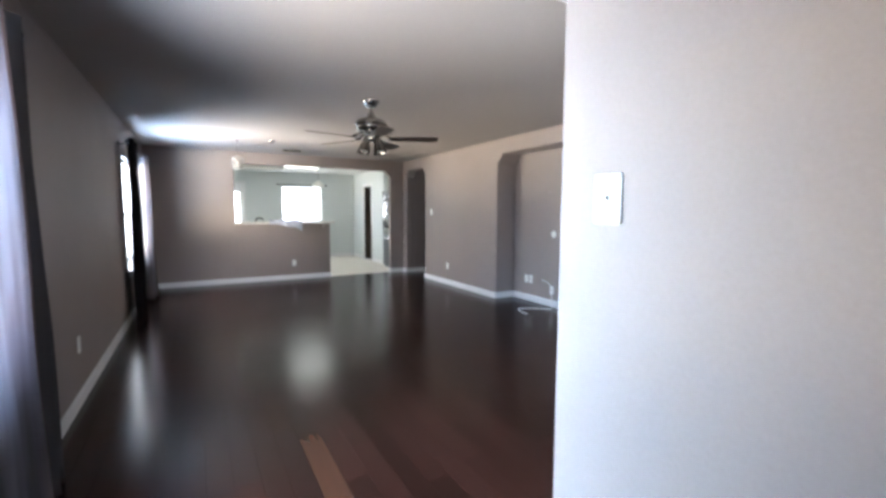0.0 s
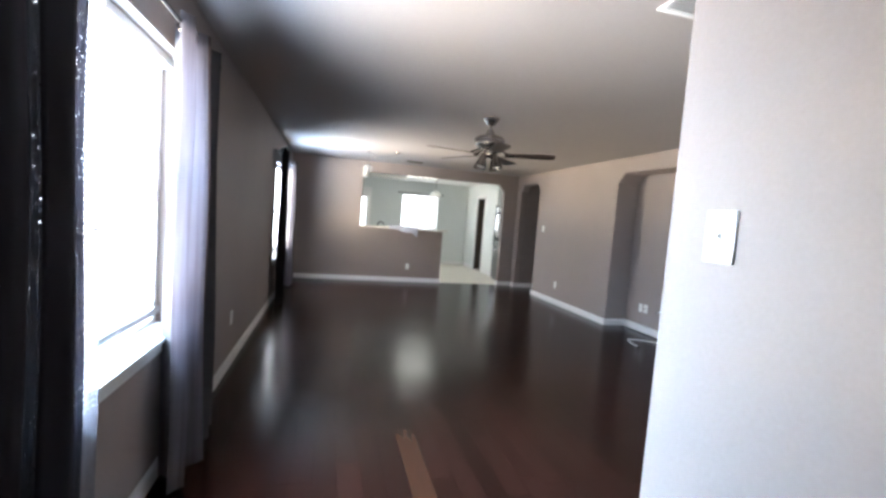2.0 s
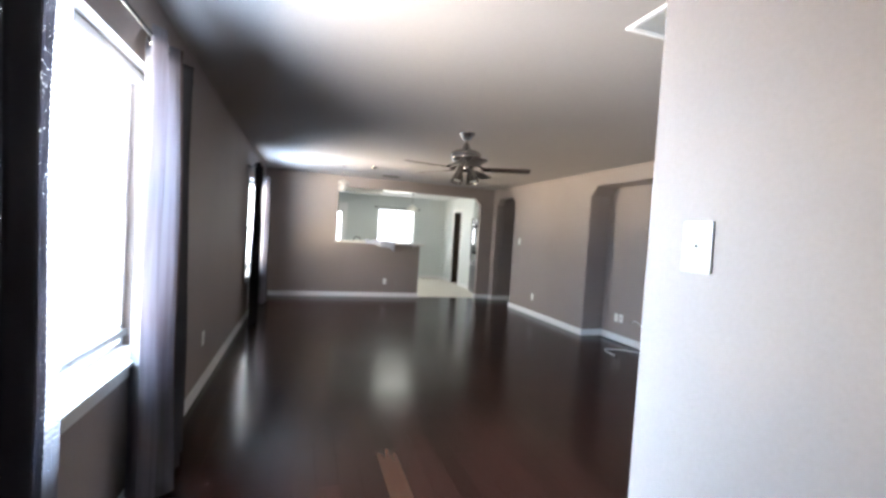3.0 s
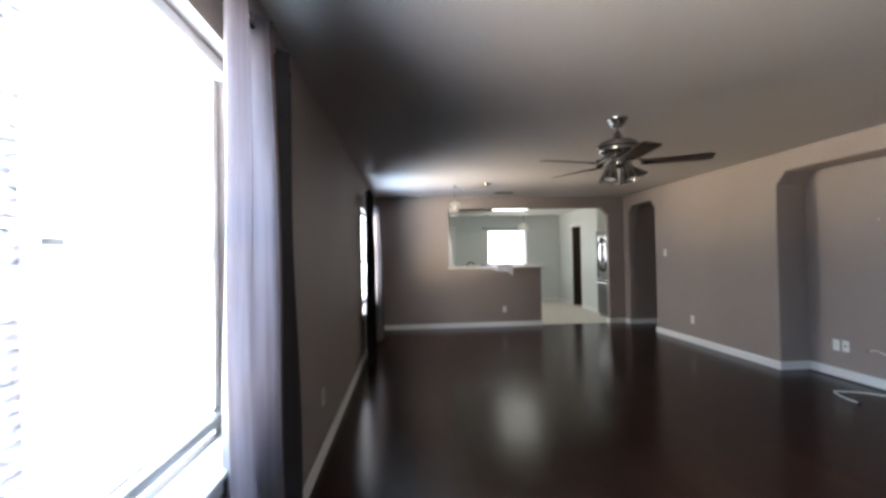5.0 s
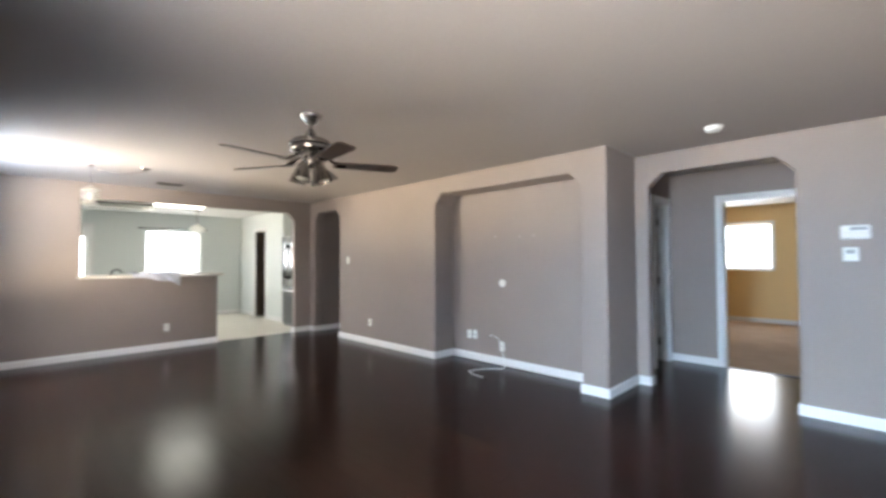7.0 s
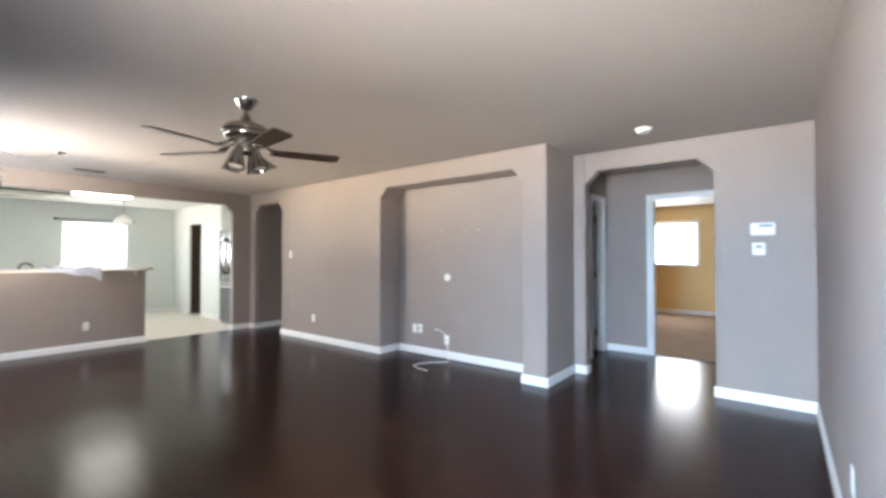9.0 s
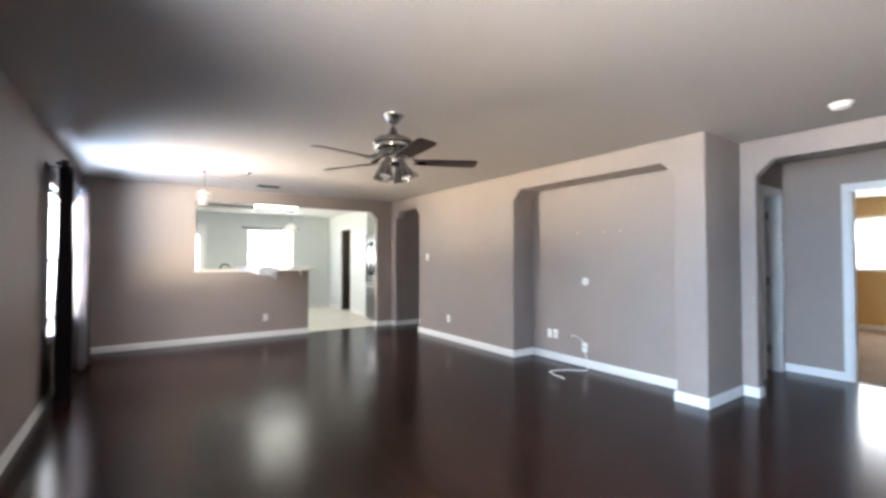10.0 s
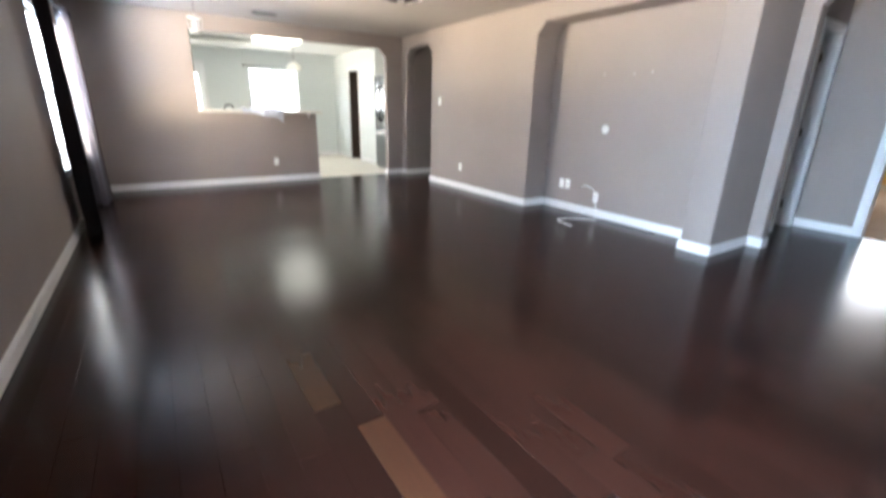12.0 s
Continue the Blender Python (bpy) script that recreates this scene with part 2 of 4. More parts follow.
# ---- building helpers ----
def link_mesh(name, bm, mat, smooth=False):
    me = bpy.data.meshes.new(name)
    bmesh.ops.recalc_face_normals(bm, faces=bm.faces)
    bm.to_mesh(me)
    bm.free()
    me.materials.append(mat)
    if smooth:
        for p in me.polygons:
            p.use_smooth = p.area < 0.02
        me.set_sharp_from_angle(angle=radians(40))
    return new(name, me)


def part(name, bm, mat, parent, label="", smooth=False):
    ob = link_mesh(name, bm, mat, smooth)
    ob.parent = parent
    if label:
        tagged(ob, label)
    return ob


def structure(name, bm, mat, label="", category="", smooth=False):
    return tagged(link_mesh(name, bm, mat, smooth), label, category, "", "structure")


def thing(name, label, category, group="", m=None):
    ob = new(name)
    ob.empty_display_size = 0.1
    if m is not None:
        ob.matrix_world = m
    return tagged(ob, label, category, group)


def add_box(bm, x0, x1, y0, y1, z0, z1, bevel=0.0, seg=2):
    vs = [bm.verts.new((x, y, z)) for x in (x0, x1) for y in (y0, y1) for z in (z0, z1)]
    fs = [bm.faces.new([vs[i] for i in q]) for q in ((0, 1, 3, 2), (4, 6, 7, 5), (0, 4, 5, 1), (2, 3, 7, 6), (0, 2, 6, 4), (1, 5, 7, 3))]
    if bevel:
        es = {e for f in fs for e in f.edges}
        bmesh.ops.bevel(bm, geom=list(es), offset=bevel, segments=seg, affect="EDGES", profile=0.5)
    return bm


def box(x0, x1, y0, y1, z0, z1, bevel=0.0, seg=2):
    return add_box(bmesh.new(), x0, x1, y0, y1, z0, z1, bevel, seg)


def add_lathe(bm, profile, n=24, m=Matrix.Identity(4), close=True):
    """Turns a profile of (radius, height) round the z axis of m."""
    rings = []
    for r, z in profile:
        if r < 1e-5:
            rings.append([bm.verts.new(m @ Vector((0, 0, z)))])
        else:
            rings.append([bm.verts.new(m @ Vector((r * math.cos(2 * math.pi * i / n), r * math.sin(2 * math.pi * i / n), z))) for i in range(n)])
    for a, b in zip(rings, rings[1:]):
        for i in range(n):
            q = [a[i % len(a)], a[(i + 1) % len(a)], b[(i + 1) % len(b)], b[i % len(b)]]
            q = list(dict.fromkeys(q))
            if len(q) > 2:
                bm.faces.new(q)
    return bm


def lathe(profile, n=24, m=Matrix.Identity(4)):
    return add_lathe(bmesh.new(), profile, n, m)


def add_tube(bm, pts, r, n=10):
    """A round bar along points."""
    pts = [Vector(p) for p in pts]
    rings = []
    for i, p in enumerate(pts):
        d = (pts[min(i + 1, len(pts) - 1)] - pts[max(i - 1, 0)]).normalized()
        side = d.cross(Vector((0, 0, 1)) if abs(d.z) < 0.9 else Vector((0, 1, 0))).normalized()
        up = side.cross(d)
        rings.append([bm.verts.new(p + r * (math.cos(2 * math.pi * k / n) * side + math.sin(2 * math.pi * k / n) * up)) for k in range(n)])
    for a, b in zip(rings, rings[1:]):
        for k in range(n):
            bm.faces.new((a[k], a[(k + 1) % n], b[(k + 1) % n], b[k]))
    bm.faces.new(rings[0][::-1]), bm.faces.new(rings[-1])
    return bm


def tube(pts, r, n=10):
    return add_tube(bmesh.new(), pts, r, n)


def prism(outline, place, d0, d1, corners=(), rims=(), r=0.014):
    """Extrudes a 2D outline from d0 to d1. corners: outline points whose long edge is rounded; rims: outline sides whose two rims are rounded."""
    bm = bmesh.new()
    a = [bm.verts.new(place(u, v, d0)) for u, v in outline]
    b = [bm.verts.new(place(u, v, d1)) for u, v in outline]
    n = len(outline)
    bm.faces.new(a), bm.faces.new(b[::-1])
    for i in range(n):
        bm.faces.new((a[i], b[i], b[(i + 1) % n], a[(i + 1) % n]))
    es = [bm.edges.get((a[i], b[i])) for i in corners]
    for i in rims:
        es += [bm.edges.get((a[i], a[(i + 1) % n])), bm.edges.get((b[i], b[(i + 1) % n]))]
    bm.normal_update()
    if es:
        bmesh.ops.bevel(bm, geom=es, offset=r, segments=4, affect="EDGES", profile=0.5)
    bm.normal_update()
    bmesh.ops.triangulate(bm, faces=[f for f in bm.faces if len(f.verts) > 4])
    return bm


def in_plan(u, v, d):
    return (u, v, d)


def on_x(u, v, d):
    return (d, u, v)


def on_y(u, v, d):
    return (u, d, v)


H = 2.44
TOP, LOW = 2.50, -0.05
LEFT, FAR, TV, HALL, NEAR = -0.77, 8.78, 4.0, 4.72, 0.86

# ---- large structure ----
NICHE = 4.36
W1, W2 = (0.90, 2.48), (6.40, 8.15)
SILL, HEAD = (0.685, 0.585), (2.085, 2.01)

# window wall with its two openings
bm = bmesh.new()
ys = [-2.4, W1[0], W1[1], W2[0], W2[1], 12.82]
for i in range(5):
    if i in (1, 3):
        add_box(bm, LEFT - 0.16, LEFT, ys[i], ys[i + 1], LOW, SILL[i // 2])
        add_box(bm, LEFT - 0.16, LEFT, ys[i], ys[i + 1], HEAD[i // 2], TOP)
    else:
        add_box(bm, LEFT - 0.16, LEFT, ys[i], ys[i + 1], LOW, TOP)
structure("wall_west", bm, WALL, "taupe painted drywall with two windows", "wall")

# wall between living room and kitchen: pass-through over a half wall, then a walkway with a clipped corner
far_line = [(LEFT, LOW), (2.34, LOW), (2.34, 1.10), (0.60, 1.10), (0.60, 2.222), (3.55, 2.222), (3.68, 2.08), (3.68, LOW), (4.175, LOW), (4.175, TOP), (LEFT, TOP)]
structure("wall_north", prism(far_line, on_y, FAR, FAR + 0.12, (1, 2, 5, 6), (1, 3, 4, 5, 6)), WALL, "taupe drywall with a pass-through and walkway to the kitchen", "wall", True)

# wall with the shallow media niche and the arch to the passage
tv_line = [(3.20, LOW), (3.20, 2.09), (3.33, 2.225), (5.20, 2.225), (5.33, 2.09), (5.33, LOW), (7.74, LOW), (7.74, 2.10), (7.87, 2.235), (8.49, 2.235), (8.62, 2.10), (8.62, LOW), (8.78, LOW), (8.78, TOP), (3.10, TOP), (3.10, LOW)]
structure("wall_east", prism(tv_line[:6] + [(6.5, LOW), (6.5, TOP), (3.10, TOP), (3.10, LOW)], on_x, TV, NICHE, (1, 2, 3, 4), (0, 1, 2, 3, 4)), WALL, "taupe drywall with a shallow media niche", "wall", True)
structure("wall_east_arch", prism([(6.5, LOW)] + tv_line[6:14] + [(6.5, TOP)], on_x, TV, TV + 0.175, (2, 3, 4, 5), (1, 2, 3, 4, 5)), WALL, "taupe drywall with an arch to a passage", "wall", True)
structure("niche_back", box(NICHE, NICHE + 0.06, 3.05, 5.45, LOW, TOP), WALL, "flat taupe back of the media niche", "wall")
ret_plan = [(4.0, 2.93), (HALL, 2.93), (HALL, 2.80), (HALL + 0.12, 2.80), (HALL + 0.12, 3.05), (NICHE, 3.05), (NICHE, 3.10), (4.0, 3.10)]
structure("wall_corner", prism(ret_plan, in_plan, LOW, TOP, (0, 2), (), 0.016), WALL, "taupe wall return with a rounded corner", "wall", True)
hall_line = [(NEAR - 0.12, LOW), (1.58, LOW), (1.58, 2.10), (1.72, 2.24), (2.66, 2.24), (2.80, 2.10), (2.80, TOP), (NEAR - 0.12, TOP)]
structure("wall_hall_opening", prism(hall_line, on_x, HALL, HALL + 0.12, (2, 3, 4), (1, 2, 3, 4)), WALL, "taupe wall with a clipped-corner opening to the bedroom hall", "wall", True)

# wall that ends beside the entry
near_plan = [(0.875, -2.4), (0.875, NEAR), (HALL, NEAR), (HALL, NEAR - 0.12), (0.995, NEAR - 0.12), (0.995, -2.4)]
structure("wall_entry", prism(near_plan, in_plan, LOW, TOP, (1,), (), 0.018), WALL, "taupe entry wall with a rounded outside corner", "wall", True)
structure("wall_south", box(-0.95, 1.0, -2.52, -2.4, LOW, TOP), WALL, "plain taupe wall closing the entry", "wall")

# bedroom hall
structure("wall_hall_north", prism([(HALL + 0.12, LOW), (5.56, LOW), (5.56, 2.06), (6.03, 2.06), (6.03, LOW), (6.15, LOW), (6.15, TOP), (HALL + 0.12, TOP)], on_y, 3.025, 3.145), WALL, "taupe hall wall with a white door", "wall")
structure("wall_hall_south", box(HALL + 0.12, 6.15, 1.30, 1.42, LOW, TOP), WALL, "plain taupe hall wall", "wall")
structure("wall_hall_east", prism([(1.42, LOW), (1.62, LOW), (1.62, 2.05), (2.43, 2.05), (2.43, LOW), (3.025, LOW), (3.025, TOP), (1.42, TOP)], on_x, 6.15, 6.27), WALL, "taupe hall wall with a doorway to a yellow room", "wall")
# dark closet behind the hall door
structure("closet_wall", box(5.0, 6.15, 4.2, 4.3, LOW, TOP), WALL)
structure("closet_wall", box(5.0, 5.1, 3.17, 4.2, LOW, TOP), WALL)
structure("closet_wall", box(6.05, 6.15, 3.17, 4.2, LOW, TOP), WALL)

# passage behind the arch
structure("wall_passage_north", box(4.175, 7.2, 8.62, 8.78, LOW, TOP), WALL, "taupe passage wall in shade", "wall")
structure("wall_passage_south", box(4.175, 7.2, 7.50, 7.62, LOW, TOP), WALL, "taupe passage wall in shade", "wall")
structure("wall_passage_east", box(7.2, 7.3, 7.5, 8.78, LOW, TOP), WALL, "taupe passage wall in shade", "wall")

# kitchen
KB, KR = 12.70, 4.10
bm = bmesh.new()
xs = [LEFT, 0.20, 1.06, 2.05, 3.15, KR + 0.12]
add_box(bm, xs[0], xs[1], KB, KB + 0.14, LOW, TOP)
add_box(bm, xs[1], xs[2], KB, KB + 0.14, 2.06, TOP)
add_box(bm, xs[2], xs[3], KB, KB + 0.14, LOW, TOP)
add_box(bm, xs[3], xs[4], KB, KB + 0.14, LOW, 1.05)
add_box(bm, xs[3], xs[4], KB, KB + 0.14, 2.05, TOP)
add_box(bm, xs[4], xs[5], KB, KB + 0.14, LOW, TOP)
structure("wall_kitchen_north", bm, KITCHEN, "pale aqua kitchen wall with a window", "wall")
structure("wall_kitchen_east", prism([(10.18, LOW), (11.10, LOW), (11.10, 2.04), (11.70, 2.04), (11.70, LOW), (12.70, LOW), (12.70, TOP), (10.18, TOP)], on_x, KR, KR + 0.12), KITCHEN, "pale aqua kitchen wall with a doorway", "wall")
structure("wall_alcove_north", box(KR + 0.12, 4.84, 10.18, 10.30, LOW, TOP), KITCHEN, "pale aqua side of the refrigerator alcove", "wall")
structure("wall_alcove_east", box(4.72, 4.84, 8.9, 10.18, LOW, TOP), KITCHEN, "pale aqua back of the refrigerator alcove", "wall")
structure("wall_alcove_south", box(4.175, 4.72, 8.78, 8.90, LOW, TOP), KITCHEN, "pale aqua side of the refrigerator alcove", "wall")
structure("wall_kitchen_west", box(LEFT, LEFT + 0.01, 8.9, 12.7, LOW, TOP), KITCHEN, "pale aqua kitchen wall", "wall")
structure("wall_pantry", box(5.2, 5.3, 10.6, 12.6, LOW, TOP), WALL)
structure("wall_pantry", box(KR + 0.12, 5.2, 10.6, 10.7, LOW, TOP), WALL)
structure("wall_pantry", box(KR + 0.12, 5.2, 12.5, 12.6, LOW, TOP), WALL)

# yellow room
YX = 10.95
bm = bmesh.new()
for a, b, c, d in ((-0.2, 2.57, LOW, TOP), (2.57, 3.48, LOW, 1.10), (2.57, 3.48, 2.06, TOP), (3.48, 4.9, LOW, TOP)):
    add_box(bm, YX, YX + 0.14, a, b, c, d)
structure("wall_yellow_east", bm, YELLOW, "golden yellow bedroom wall with a window", "wall")
structure("wall_yellow_north", box(6.27, YX, 4.78, 4.9, LOW, TOP), YELLOW, "golden yellow bedroom wall", "wall")
structure("wall_yellow_south", box(6.27, YX, -0.2, -0.08, LOW, TOP), YELLOW, "golden yellow bedroom wall", "wall")
structure("wall_yellow_west", prism([(-0.08, LOW), (1.62, LOW), (1.62, 2.05), (2.43, 2.05), (2.43, LOW), (4.78, LOW), (4.78, TOP), (-0.08, TOP)], on_x, 6.272, 6.29), YELLOW, "golden yellow bedroom wall", "wall")

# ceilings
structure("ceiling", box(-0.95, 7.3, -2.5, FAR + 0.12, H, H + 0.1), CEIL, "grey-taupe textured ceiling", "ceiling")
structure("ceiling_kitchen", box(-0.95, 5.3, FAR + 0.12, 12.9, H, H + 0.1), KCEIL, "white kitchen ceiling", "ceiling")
structure("ceiling_yellow", box(7.3, 11.1, -0.3, 5.0, H, H + 0.1), KCEIL, "white bedroom ceiling", "ceiling")
structure("ceiling_yellow", box(6.29, 7.3, -0.08, 4.78, H - 0.004, H), KCEIL, "white bedroom ceiling", "ceiling")

# floors
floor = structure("floor", box(-0.95, 7.3, -2.5, FAR + 0.06, -0.08, -0.013), DARK, "dark stained hardwood plank floor", "floor")
structure("floor_yellow", box(6.20, 11.1, -0.3, 5.0, -0.10, 0.004), CARPET, "tan bedroom carpet", "floor")
kfloor = structure("floor_kitchen", box(-0.95, 5.3, FAR + 0.06, 12.9, -0.08, -0.006), GROUT, "cream tiled kitchen floor", "floor")
structure("ground", box(-400, 400, -400, 400, -0.6, -0.35), mottle(material("pale_gravel_yard", (0.45, 0.43, 0.38), 0.95), (0.45, 0.43, 0.38), 0.6, 0.3, 25, 0.8, 0.03), "pale sunlit gravel yard outside the windows", "ground")
structure("backdrop", box(-11.2, -11.0, -30, 40, -0.35, 22), DAY, "bright hazy distance outside the long wall", "backdrop")
structure("backdrop", box(-30, 30, 24.0, 24.2, -0.35, 16), DAY, "bright hazy distance behind the kitchen", "backdrop")
structure("backdrop", box(22.0, 22.2, -20, 23.5, -0.35, 16), DAY, "bright hazy distance behind the bedroom", "backdrop")


# ---- baseboards and casings ----
def baseboard(x0, y0, x1, y1, nx, ny, high=0.092, thick=0.014):
    """A run of white baseboard against a wall whose face looks along (nx, ny)."""
    run = Vector((x1 - x0, y1 - y0, 0))
    u, n = run.normalized(), Vector((nx, ny, 0))
    prof = [(0, 0), (thick, 0), (thick, high - 0.022), (thick - 0.004, high - 0.010), (thick - 0.009, high), (0, high)]
    bm = bmesh.new()
    ends = [[bm.verts.new(Vector((x0, y0, 0)) + u * d + n * a + Vector((0, 0, b))) for a, b in prof] for d in (0, run.length)]
    for i in range(6):
        bm.faces.new((ends[0][i], ends[0][(i + 1) % 6], ends[1][(i + 1) % 6], ends[1][i]))
    bm.faces.new(ends[0]), bm.faces.new(ends[1][::-1])
    return structure("baseboard", bm, WHITE, "white painted wooden baseboard", "baseboard")


for run in (
    (LEFT, -2.4, LEFT, FAR, 1, 0), (LEFT + 0.014, FAR, 2.354, FAR, 0, -1), (2.34, FAR, 2.34, FAR + 0.12, 1, 0),
    (3.666, FAR, 4.0, FAR, 0, -1), (3.68, FAR, 3.68, FAR + 0.12, -1, 0), (TV, 8.62, TV, FAR - 0.014, -1, 0),
    (TV - 0.014, 8.62, TV + 0.175, 8.62, 0, -1), (4.175, 8.62, 7.2, 8.62, 0, -1), (TV, 5.33, TV, 7.74, -1, 0),
    (TV - 0.014, 7.74, TV + 0.175, 7.74, 0, 1), (TV - 0.014, 5.33, NICHE, 5.33, 0, -1), (NICHE, 3.214, NICHE, 5.316, -1, 0),
    (TV - 0.014, 3.20, NICHE, 3.20, 0, 1), (TV, 2.916, TV, 3.20, -1, 0), (TV, 2.93, HALL, 2.93, 0, -1),
    (HALL, 2.786, HALL, 2.916, -1, 0), (HALL, 2.80, HALL + 0.12, 2.80, 0, -1), (HALL, NEAR, HALL, 1.594, -1, 0),
    (HALL, 1.58, HALL + 0.12, 1.58, 0, 1), (0.861, NEAR, HALL - 0.014, NEAR, 0, 1), (0.875, -2.4, 0.875, NEAR, -1, 0),
    (6.15, 2.50, 6.15, 3.025, -1, 0), (HALL + 0.12, 3.025, 5.49, 3.025, 0, -1),
    (YX, -0.08, YX, 4.78, -1, 0), (1.16, KB, KR, KB, 0, -1), (KR, 11.78, KR, KB, -1, 0), (KR, 10.18, KR, 11.02, -1, 0),
):
    baseboard(*run)


def casing(name, axis, plane, side, a0, a1, head, width=0.068, thick=0.016, low=0.0):
    """White door casing round an opening a0..a1 on a wall plane, standing out towards side."""
    bm = bmesh.new()
    lo, hi = sorted((plane, plane + side * thick))
    for s, e, b, t in ((a0 - width, a0, low, head), (a1, a1 + width, low, head), (a0 - width, a1 + width, head, head + width)):
        if axis == "x":
            add_box(bm, lo, hi, s, e, b, t, 0.004)
        else:
            add_box(bm, s, e, lo, hi, b, t, 0.004)
    return structure(name, bm, WHITE, "white painted door casing", "door trim", True)


casing("trim_yellow_room", "x", 6.15, -1, 1.62, 2.43, 2.05)
bm = bmesh.new()
for s, e, b, t in ((1.62, 1.636, 0, 2.034), (2.414, 2.43, 0, 2.034), (1.62, 2.43, 2.034, 2.05)):
    add_box(bm, 6.152, 6.288, s, e, b, t, 0.002)
structure("door_frame_1", bm, WHITE, "white door jamb lining", "door trim")
structure("threshold_1", box(6.15, 6.2, 1.636, 2.414, -0.01, 0.008, 0.003), OAK, "brown wooden threshold strip", "threshold")
casing("trim_hall_door", "y", 3.025, -1, 5.56, 6.03, 2.06)
casing("trim_pantry", "x", KR, -1, 11.10, 11.70, 2.04)
casing("trim_back_door", "y", KB, -1, 0.20, 1.06, 2.06, 0.085)

# ---- windows in the long wall ----


def window_unit(name, y0, y1, sill, head, label, group="windows of the living room"):
    w = tagged(new(name), label, "window", group, "structure")
    mid = (sill + head) / 2 - 0.03
    a, b = LEFT - 0.155, LEFT - 0.115
    for s, e, lo, hi in ((y0, y0 + 0.045, sill, head), (y1 - 0.045, y1, sill, head), (y0 + 0.045, y1 - 0.045, sill, sill + 0.05), (y0 + 0.045, y1 - 0.045, head - 0.045, head)):
        part("window_frame", box(a, b, s, e, lo, hi, 0.004), WHITE, w, "", True)
    part("meeting_rail", box(a, b, y0 + 0.045, y1 - 0.045, mid, mid + 0.045, 0.004), GLARE_VINYL, w, "white vinyl rail made translucent to stand in for window glare", True)
    for lo, hi in ((sill + 0.05, mid), (mid + 0.045, head - 0.045)):
        g = part("pane", box(a + 0.016, a + 0.020, y0 + 0.045, y1 - 0.045, lo, hi), GLASS, w)
        g.visible_shadow = False
    part("window_sill", box(LEFT - 0.115, LEFT + 0.03, y0 - 0.0, y1 + 0.0, sill, sill + 0.024, 0.006), WHITE, w, "white painted window stool", True)
    part("apron", box(LEFT + 0.001, LEFT + 0.014, y0, y1, sill - 0.05, sill - 0.001, 0.003), WHITE, w)
    part("head_track", box(LEFT - 0.110, LEFT - 0.060, y0 + 0.004, y1 - 0.004, head - 0.048, head - 0.003, 0.005), WHITE, w, "white track under the window head", True)
    # grey colour paints the backlit shade of these white vinyl rails
    for lo, hi, d in ((sill + 0.085, sill + 0.120, 0.034), (sill + 0.132, sill + 0.142, 0.016)):
        part("sash_rail", box(b, b + d, y0 + 0.045, y1 - 0.045, lo, hi, 0.003), GREYPLASTIC, w, "white sash rail with its backlit grey put in the colour", True)
    for s in (y0 + 0.045, y1 - 0.075):
        part("sash_stile", box(b, b + 0.012, s, s + 0.03, sill + 0.05, mid, 0.003), WHITE, w, "", True)
    part("latch", box(b, b + 0.022, (y0 + y1) / 2 - 0.03, (y0 + y1) / 2 + 0.03, mid + 0.040, mid + 0.057, 0.004), GLARE_VINYL, w, "", True)
    return w


w = window_unit("window_1", *W1, SILL[0], HEAD[0], "white vinyl single-hung window with drywall returns and a white sill")
part("sticker", box(LEFT - 0.0595, LEFT - 0.0585, 1.50, 1.60, HEAD[0] - 0.042, HEAD[0] - 0.010), STICKER, w, "yellow warning sticker")
window_unit("window_2", *W2, SILL[1], HEAD[1], "white vinyl single-hung window with drywall returns and a white sill")


